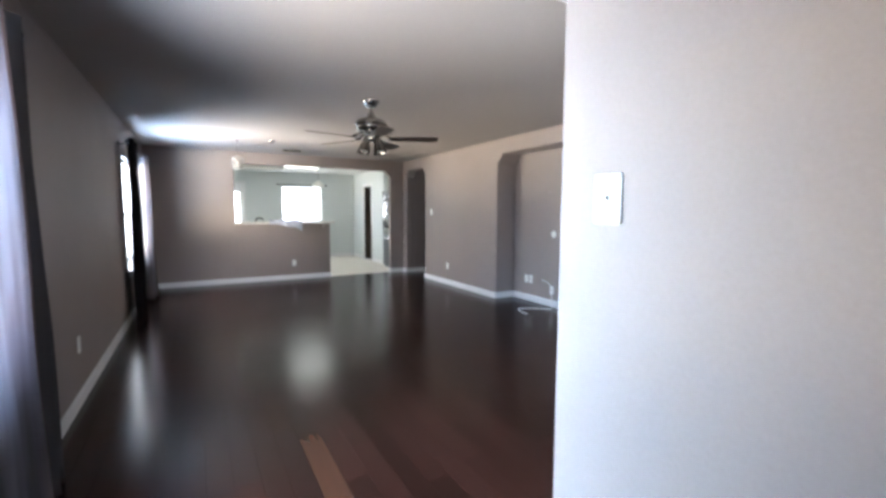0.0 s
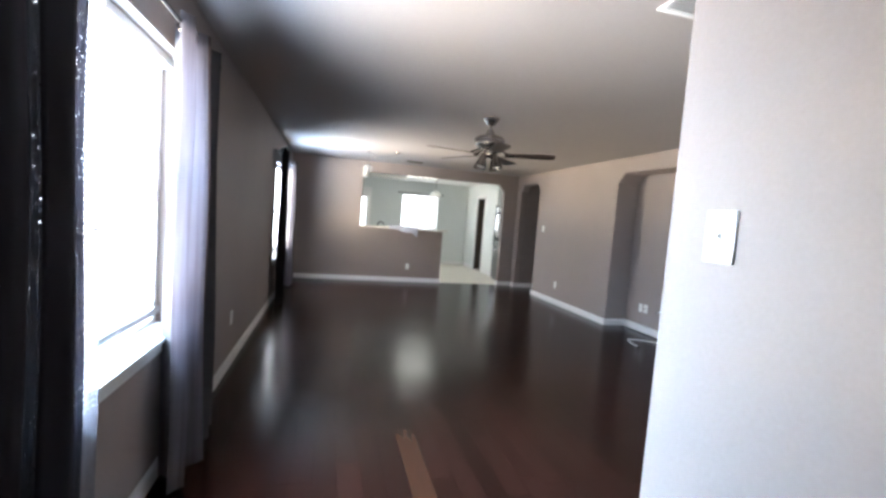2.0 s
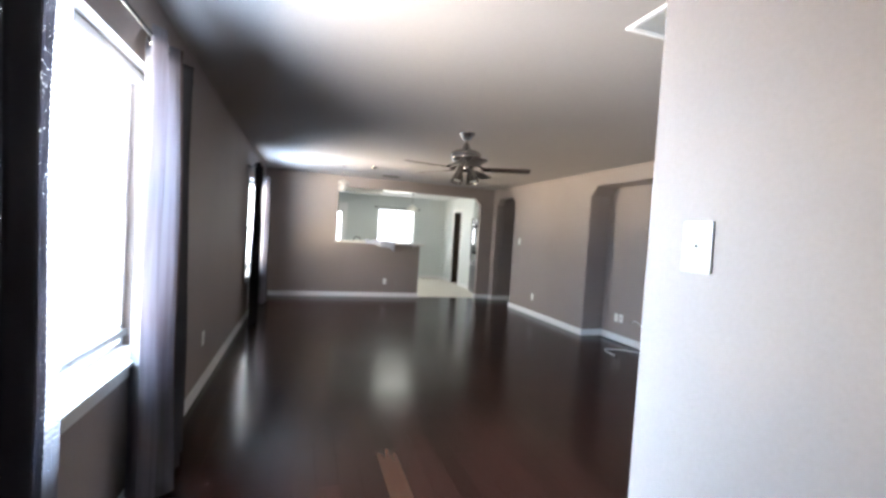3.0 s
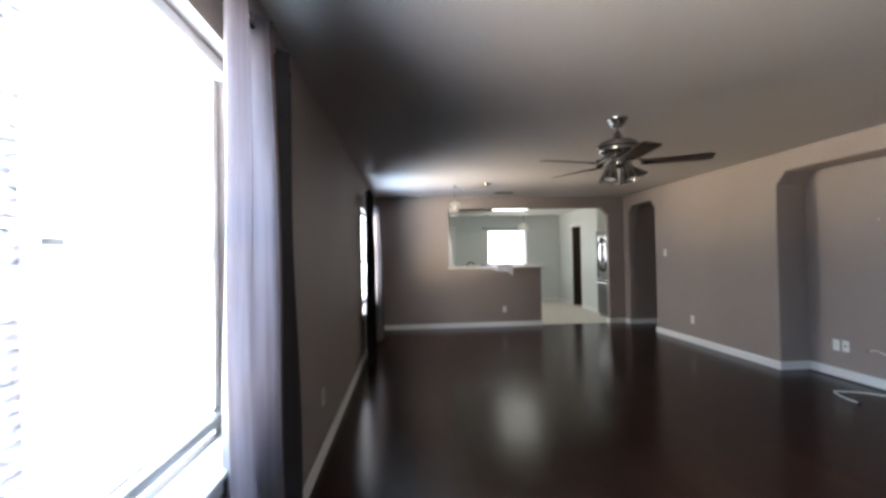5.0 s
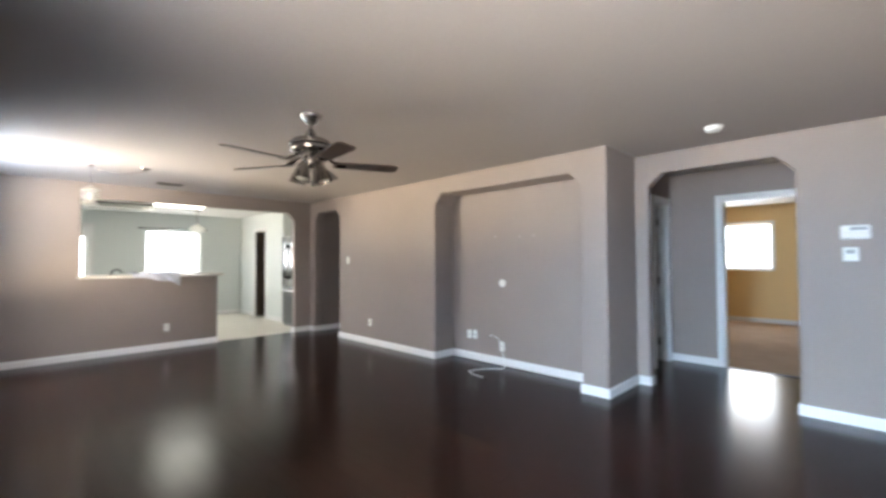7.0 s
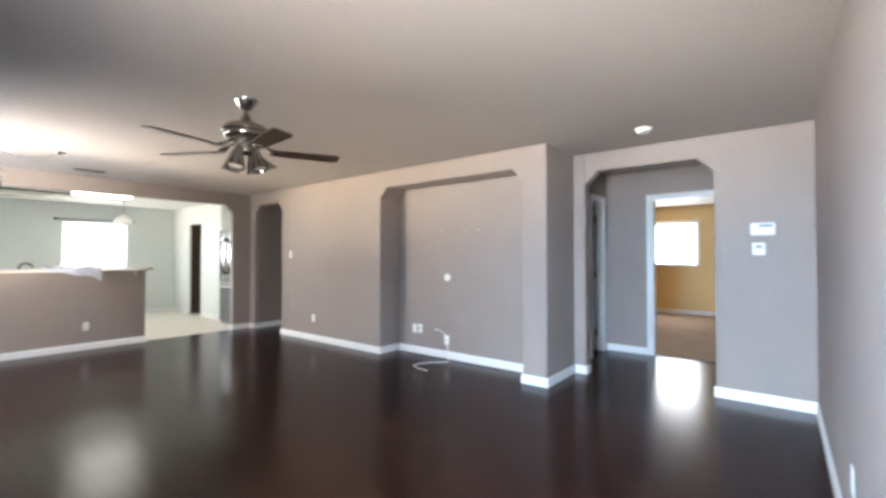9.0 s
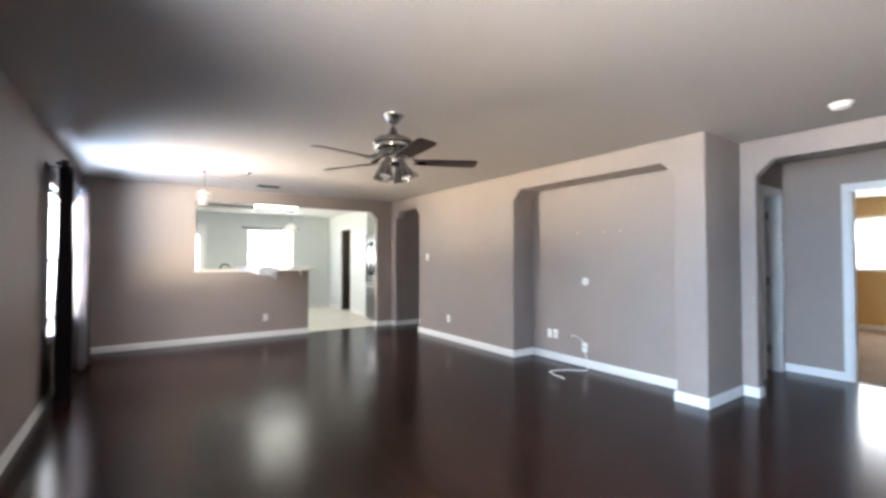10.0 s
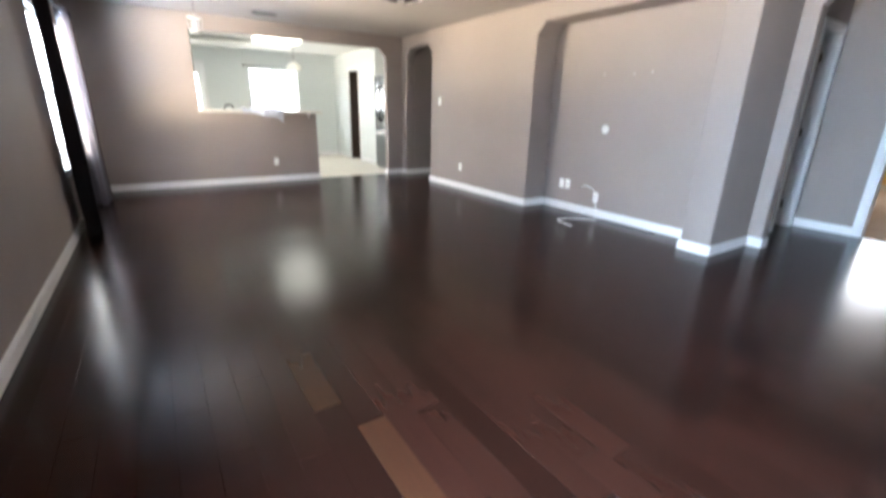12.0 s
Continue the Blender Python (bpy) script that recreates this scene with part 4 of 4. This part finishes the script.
# ---- hall door and bedroom window ----
door = tagged(new("door_1"), "plain white hall door swung open into a dark closet", "door", "", "structure")
leaf = part("leaf", box(5.972, 6.007, 3.152, 3.615, 0.012, 2.045, 0.003), WHITE, door)
part("door_handle", lathe([(0.030, 0), (0.030, 0.004), (0.010, 0.008), (0.010, 0.016), (0.026, 0.024), (0.028, 0.036), (0.018, 0.044), (0, 0.045)], 18, Matrix.Translation((5.972, 3.55, 0.95)) @ Matrix.Rotation(radians(-90), 4, "Y")), CHROME, leaf, "nickel door knob", True)
for z in (0.25, 1.05, 1.82):
    part("hinge", box(6.001, 6.009, 3.125, 3.158, z - 0.045, z + 0.045, 0.003), CHROME, door, "nickel hinge", True)
part("jamb", box(5.56, 5.582, 3.022, 3.148, 0, 2.04, 0.003), WHITE, door)
part("jamb", box(6.008, 6.03, 3.022, 3.148, 0, 2.04, 0.003), WHITE, door)
part("head_jamb", box(5.56, 6.03, 3.022, 3.148, 2.04, 2.062, 0.003), WHITE, door)

yw = tagged(new("window_3"), "white framed bedroom window in a yellow wall, blown out by daylight", "window", "", "structure")
for s, e, lo, hi in ((2.57, 2.61, 1.10, 2.06), (3.44, 3.48, 1.10, 2.06), (2.61, 3.44, 1.10, 1.14), (2.61, 3.44, 2.02, 2.06), (2.61, 3.44, 1.56, 1.60)):
    part("window_frame", box(YX + 0.09, YX + 0.13, s, e, lo, hi, 0.004), WHITE, yw, "", True)
for lo, hi in ((1.14, 1.56), (1.60, 2.02)):
    g = part("pane", box(YX + 0.108, YX + 0.112, 2.61, 3.44, lo, hi), GLASS, yw)
    g.visible_shadow = False
part("window_sill", box(YX - 0.03, YX + 0.09, 2.55, 3.50, 1.075, 1.10, 0.006), WHITE, yw, "", True)
casing("trim_window_3", "x", YX, -1, 2.57, 3.48, 2.06, 0.05, 0.014, 1.10)

# ---- kitchen ----
kw = tagged(new("window_4"), "wide kitchen window blown out by daylight", "window", "", "structure")
for s, e, lo, hi in ((2.05, 2.09, 1.05, 2.05), (3.11, 3.15, 1.05, 2.05), (2.09, 3.11, 1.05, 1.09), (2.09, 3.11, 2.01, 2.05), (2.58, 2.62, 1.09, 2.01)):
    part("window_frame", box(s, e, KB + 0.09, KB + 0.13, lo, hi, 0.004), WHITE, kw, "", True)
for s, e in ((2.09, 2.58), (2.62, 3.11)):
    g = part("pane", box(s, e, KB + 0.108, KB + 0.112, 1.09, 2.01), GLASS, kw)
    g.visible_shadow = False
part("window_sill", box(2.02, 3.18, KB - 0.03, KB + 0.09, 1.026, 1.05, 0.006), WHITE, kw, "", True)
krod = thing("curtain_rod", "thin metal curtain rod above the kitchen window", "curtain rod")
part("rod", tube([(1.96, KB - 0.07, 2.085), (3.24, KB - 0.07, 2.085)], 0.010, 12), BLACK, krod, "", True)
for x, d in ((1.96, -1), (3.24, 1)):
    part("finial", lathe([(0, 0), (0.014, 0.004), (0.026, 0.025), (0.020, 0.045), (0, 0.055)], 14, Matrix.Translation((x, KB - 0.07, 2.085)) @ Matrix.Rotation(radians(90 * d), 4, "Y")), BLACK, krod, "", True)
    part("bracket", box(x - 0.008 - d * 0.06, x + 0.008 - d * 0.06, KB - 0.075, KB, 2.075, 2.095, 0.002), BLACK, krod)
sheer = thing("sheer_curtain", "thin white sheer curtain over the kitchen window", "curtain")
bm = bmesh.new()
g = [[bm.verts.new((1.99 + 1.22 * i / 160, KB - 0.07 + 0.016 * math.sin(i * 0.62) + 0.006 * math.sin(i * 1.7), 1.06 + 1.045 * j / 6)) for i in range(161)] for j in range(7)]
for j in range(6):
    for i in range(160):
        bm.faces.new((g[j][i], g[j][i + 1], g[j + 1][i + 1], g[j + 1][i]))
part("fabric", bm, open_weave("sheer_weave", (0.85, 0.85, 0.83), 0.27), sheer, "", True)

bd = tagged(new("door_2"), "white half-glazed back door in the kitchen", "door", "", "structure")
for s, e, lo, hi in ((0.20, 0.30, 0.012, 2.06), (0.985, 1.06, 0.012, 2.06), (0.30, 0.985, 0.012, 0.75), (0.30, 0.985, 1.86, 2.06)):
    part("door_frame", box(s, e, KB + 0.05, KB + 0.095, lo, hi, 0.003), WHITE, bd)
g = part("pane", box(0.30, 0.985, KB + 0.070, KB + 0.074, 0.75, 1.86), GLASS, bd)
g.visible_shadow = False

bar_plan = [(0.57, 8.745), (1.30, 8.745), (1.46, 8.62), (2.30, 8.62), (2.42, 8.70), (2.42, 9.02), (0.605, 9.02), (0.605, 8.90), (0.57, 8.90)]
bar = thing("bar_counter", "pale laminate bar top over the taupe half wall", "counter")
part("top", prism(bar_plan, in_plan, 1.102, 1.140, (3, 4), tuple(range(9)), 0.006), COUNTER, bar, "", True)
for x in (1.60, 2.20):
    part("support", box(x - 0.012, x + 0.012, 8.645, FAR, 1.03, 1.102, 0.003), WALL, bar)
towel = thing("towel", "crumpled pale blue towel draped over the bar top edge", "towel")
bm = bmesh.new()
nu, nv = 30, 26
g = []
for j in range(nv + 1):
    s = j / nv * 0.46
    row = []
    for i in range(nu + 1):
        x = 1.18 + 0.58 * i / nu
        wob = 0.012 * noise.noise((x * 9, s * 11, 1.3)) + 0.008 * noise.noise((x * 23, s * 21, 4.1))
        edge = 8.62 if x > 1.46 else 8.62 + 0.115 * min(1, (1.46 - x) / 0.16)
        hang = 0.045 + 0.14 * max(0, x - 1.30) + 0.04 * noise.noise((x * 5, 0, 9)) + 0.06 * max(0, (x - 1.62) / 0.14) 
        if s < 0.27:
            y, z = edge + 0.27 - s - 0.0, 1.152 + 1.8 * abs(wob) + 0.012 * (1 + math.sin(x * 27 + s * 14))
        else:
            f = min(1, (s - 0.27) / 0.19)
            y, z = edge - 0.012 - 0.010 * math.sin(x * 34 + 1) * f + wob * 0.6, 1.148 - f * hang * 1.2
        row.append(bm.verts.new((x + 0.01 * noise.noise((s * 12, x * 3, 2)), y, z)))
    g.append(row)
for j in range(nv):
    for i in range(nu):
        bm.faces.new((g[j][i], g[j][i + 1], g[j + 1][i + 1], g[j + 1][i]))
t = part("cloth", bm, TOWEL, towel, "", True)
t.modifiers.new("cloth_thickness", "SOLIDIFY").thickness = 0.005

sinkbase = thing("sink_cabinet", "white sink base cabinet behind the half wall", "cabinet")
part("body", box(-0.3, 2.22, 8.92, 9.50, 0.0, 0.88, 0.004), WHITE, sinkbase)
part("countertop", box(-0.32, 2.25, 8.905, 9.53, 0.88, 0.92, 0.006), COUNTER, sinkbase, "pale laminate worktop", True)
for k in range(4):
    d = part("door", box(-0.28 + k * 0.625, 0.32 + k * 0.625, 9.50, 9.518, 0.10, 0.86, 0.004), WHITE, sinkbase)
    part("handle", tube([(0.26 + k * 0.625, 9.518, 0.62), (0.26 + k * 0.625, 9.545, 0.63), (0.26 + k * 0.625, 9.545, 0.75), (0.26 + k * 0.625, 9.518, 0.76)], 0.005, 8), CHROME, d, "nickel handle", True)
tap = thing("kitchen_faucet", "dark gooseneck kitchen faucet at the sink", "faucet")
part("base", lathe([(0, 0.92), (0.027, 0.92), (0.027, 0.932), (0.018, 0.945), (0.016, 0.99), (0, 0.99)], 20, Matrix.Translation((0.97, 9.08, 0))), BLACK, tap, "", True)
part("spout", tube(smooth_path([(0.97, 9.08, 0.98), (0.97, 9.08, 1.12), (0.985, 9.09, 1.185), (1.03, 9.11, 1.215), (1.09, 9.14, 1.205), (1.12, 9.155, 1.165)]), 0.012, 12), BLACK, tap, "", True)
part("lever", tube([(0.97, 9.08, 0.985), (0.94, 9.05, 1.03)], 0.006, 8), BLACK, tap, "", True)

fr = thing("refrigerator", "stainless steel bottom-freezer refrigerator standing in a kitchen alcove", "refrigerator")
FF, SPLIT = 3.93, 9.60
part("body", box(FF + 0.03, 4.68, 9.06, 9.86, 0.02, 1.815, 0.008), GREYPLASTIC, fr, "dark grey cabinet sides", True)
part("plinth", box(FF + 0.035, 4.6, 9.08, 9.84, 0.0, 0.045), DARK, fr)
for y0, y1, s in ((9.065, SPLIT - 0.002, -1), (SPLIT + 0.002, 9.855, 1)):
    d = part("door", box(FF, FF + 0.055, y0, y1, 0.80, 1.83, 0.010, 3), STEEL, fr, "stainless steel door", True)
    hy = SPLIT + 0.022 * s
    part("handle", tube(smooth_path([(FF, hy, 0.97), (FF - 0.035, hy + 0.008 * s, 1.00), (FF - 0.045, hy + 0.045 * s, 1.12), (FF - 0.05, hy + 0.06 * s, 1.31), (FF - 0.045, hy + 0.045 * s, 1.50), (FF - 0.035, hy + 0.008 * s, 1.62), (FF, hy, 1.65)]), 0.013, 10), BLACK, d, "dark curved handle", True)
    for hz in (0.985, 1.635):
        part("bracket", box(FF - 0.04, FF + 0.002, hy - 0.018, hy + 0.018, hz - 0.03, hz + 0.03, 0.008), BLACK, d, "dark handle bracket", True)
    if s > 0:
        # narrow black strip down the outer edge of the far door
        part("edge_strip", box(FF - 0.004, FF + 0.01, 9.785, 9.852, 0.81, 1.82, 0.003), BLACK, d, "glossy black strip along the door edge", True)
d = part("freezer_drawer", box(FF, FF + 0.055, 9.065, 9.855, 0.05, 0.792, 0.010, 3), DARK_REFLECTION_STEEL, fr, "steel drawer with a dark floor reflection put in its colour", True)
part("handle", tube(smooth_path([(FF, 9.14, 0.72), (FF - 0.05, 9.18, 0.72), (FF - 0.055, 9.46, 0.72), (FF - 0.05, 9.74, 0.72), (FF, 9.78, 0.72)]), 0.013, 10), CHROME, d, "steel bar handle", True)

# kitchen ceiling lights
def fluorescent(label, x0, x1, y0, y1, z, trim, lens):
    f = thing("ceiling_light", label, "ceiling light", "kitchen ceiling lights")
    bm = bmesh.new()
    for a, b, c, d in ((x0, x1, y0, y0 + 0.03), (x0, x1, y1 - 0.03, y1), (x0, x0 + 0.03, y0 + 0.03, y1 - 0.03), (x1 - 0.03, x1, y0 + 0.03, y1 - 0.03)):
        add_box(bm, a, b, c, d, H - 0.022, H, 0.003)
    part("frame", bm, trim, f, "", True)
    part("diffuser", box(x0 + 0.012, x1 - 0.012, y0 + 0.012, y1 - 0.012, z, H - 0.023, 0.012, 3), lens, f, "white acrylic diffuser", True)


fluorescent("wood-trimmed fluorescent box, unlit, on the kitchen ceiling", 0.45, 1.86, 11.0, 11.42, 2.335, OAK, MILK)
# no fixture here: an added glowing box plays the bright ceiling patch
fluorescent("glowing box added for a brightly lit patch of kitchen ceiling", 1.80, 2.62, 9.60, 10.70, 2.385, WHITE, CEIL_GLOW)
pend = thing("dome_pendant", "white glass dome pendant lamp over the breakfast area", "pendant lamp", "", Matrix.Translation((2.80, 11.6, 0)))
part("canopy", lathe([(0, H), (0.06, H), (0.055, H - 0.015), (0.02, H - 0.028), (0, H - 0.028)], 20), CHROME, pend, "", True)
part("stem", lathe([(0.006, H - 0.02), (0.006, 2.16)], 10), CHROME, pend)
part("shade", lathe([(0, 2.165), (0.025, 2.163), (0.03, 2.145), (0.09, 2.115), (0.145, 2.062), (0.172, 2.000), (0.176, 1.985), (0.170, 1.985), (0.165, 2.000), (0.138, 2.058), (0.085, 2.108), (0, 2.135)], 32), MILK, pend, "white glass dome", True)
kv = thing("ceiling_sensor", "small round sensor on the kitchen ceiling", "sensor", "", Matrix.Translation((2.9, 10.2, 0)))
part("disc", lathe([(0, H), (0.05, H), (0.048, H - 0.012), (0.03, H - 0.02), (0, H - 0.021)], 20), PLASTIC, kv, "", True)

# pantry seen through the kitchen doorway
cart = thing("upright_vacuum", "dark upright vacuum standing in the pantry doorway", "vacuum cleaner")
part("base", box(4.35, 4.62, 11.28, 11.56, 0.0, 0.11, 0.03, 3), BLACK, cart, "", True)
part("body", lathe([(0, 0.10), (0.09, 0.10), (0.10, 0.14), (0.095, 0.55), (0.07, 0.70), (0.03, 0.76), (0, 0.76)], 20, Matrix.Translation((4.48, 11.42, 0))), BLACK, cart, "", True)
part("handle", tube(smooth_path([(4.48, 11.42, 0.74), (4.49, 11.42, 1.05), (4.48, 11.40, 1.18), (4.44, 11.38, 1.22)]), 0.014, 10), GREYPLASTIC, cart, "", True)
part("hose", tube(smooth_path([(4.42, 11.35, 0.3), (4.36, 11.32, 0.6), (4.38, 11.33, 0.95), (4.44, 11.36, 1.1)]), 0.018, 10), CHALK, cart, "pale ribbed hose", True)

pd = tagged(new("door_3"), "dark brown pantry door swung open inwards", "door", "", "structure")
leaf = part("leaf", box(4.112, 4.72, 11.655, 11.692, 0.012, 2.03, 0.003), OAK, pd)
part("door_handle", lathe([(0.028, 0), (0.028, 0.004), (0.010, 0.008), (0.010, 0.020), (0.026, 0.028), (0.026, 0.040), (0, 0.046)], 18, Matrix.Translation((4.65, 11.655, 0.95)) @ Matrix.Rotation(radians(90), 4, "X")), CHROME, leaf, "nickel door knob", True)

# ---- floor pieces ----
PLANK = 0.1215


def plank_mesh(length, mat, name="plank"):
    bm = bmesh.new()
    w, c = PLANK / 2 - 0.0002, 0.0005
    ring = lambda e, z: [bm.verts.new(p) for p in ((-w + e, e, z), (w - e, e, z), (w - e, length - 0.0008 - e, z), (-w + e, length - 0.0008 - e, z))]
    a, b, t = ring(0, -0.0125), ring(0, -c), ring(c, 0)
    for p, q in ((a, b), (b, t)):
        for i in range(4):
            bm.faces.new((p[i], p[(i + 1) % 4], q[(i + 1) % 4], q[i]))
    bm.faces.new(t)
    me = bpy.data.meshes.new(name)
    bmesh.ops.recalc_face_normals(bm, faces=bm.faces)
    bm.to_mesh(me)
    bm.free()
    me.materials.append(mat)
    return me


LENGTHS = (0.45, 0.6, 0.75, 0.9, 1.05, 1.2)
boards = {(n, m.name): plank_mesh(n, m) for n in LENGTHS for m in (WOOD, WORN, FADED)}
rnd = random.Random(7)
row0 = 0.465 - PLANK * 11
verts, faces = [], []
pieces = 0
# board ends fixed where single worn boards show
FIXED = {11: (2.53, 1.2, WORN), 10: (3.30, 0.6, FADED), 26: (3.65, 0.6, FADED)}
for row in range(-1, 66):
    x = row0 + row * PLANK + PLANK / 2
    y_start = -2.5 + rnd.uniform(0, 0.8) - 0.8
    y = y_start
    if row in FIXED:
        end, length, finish = FIXED[row]
        y = end - length
        while y > -2.4:
            y -= 0.9
    while y < FAR + 0.06:
        n = rnd.choice(LENGTHS)
        worn = False
        if row in FIXED:
            end, length, finish = FIXED[row]
            if abs(y - (end - length)) < 0.02:
                n, worn = length, True
            elif y < end - length:
                n = 0.9
        y1 = min(y + n, FAR + 0.06)
        room = -0.95 < x < 4.2 and y1 > (-2.4 if x < 0.95 else 0.8) or x >= 4.2 and (y1 > 0.7 and y < (4.2 if x > 5.1 else 3.3) or 7.3 < y1) and x < 6.2 or x >= 6.2 and y > 7.4
        if room:
            if 1.2 < y + n / 2 < 4.9 and -0.8 < x < 4.2 and y + n < FAR and pieces < 300 or worn:
                ob = new("plank", boards[(n, (finish if worn else WOOD).name)])
                ob.location = (x, y, 0)
                ob.parent = floor
                pieces += 1
            else:
                w, k = PLANK / 2 - 0.0002, len(verts)
                lo = max(y, -2.4 if x < 0.94 else 0.76)
                verts += [(x - w, lo, -0.012), (x + w, lo, -0.012), (x + w, y1 - 0.0008, -0.012), (x - w, y1 - 0.0008, -0.012), (x - w + 0.0004, lo + 0.0004, 0), (x + w - 0.0004, lo + 0.0004, 0), (x + w - 0.0004, y1 - 0.0008, 0), (x - w + 0.0004, y1 - 0.0008, 0)]
                faces += [(k + 4, k + 5, k + 6, k + 7)] + [(k + i, k + (i + 1) % 4, k + 4 + (i + 1) % 4, k + 4 + i) for i in range(4)]
        y += n
me = bpy.data.meshes.new("planks")
me.from_pydata(verts, [], faces)
me.materials.append(WOOD)
rest = new("planks", me)
rest.parent = floor
tagged(rest, kind="stuff")

bm = box(-0.1635, 0.1635, -0.1635, 0.1635, -0.006, 0.0)
tile_mesh = bpy.data.meshes.new("tile")
bm.to_mesh(tile_mesh)
bm.free()
tile_mesh.materials.append(TILE)
for i in range(15):
    for j in range(12):
        x, y = LEFT + 0.17 + i * 0.33, FAR + 0.06 + 0.165 + j * 0.33
        if x < KR + 0.1 and y < KB:
            ob = new("tile", tile_mesh)
            ob.location = (x, y, 0)
            ob.parent = kfloor
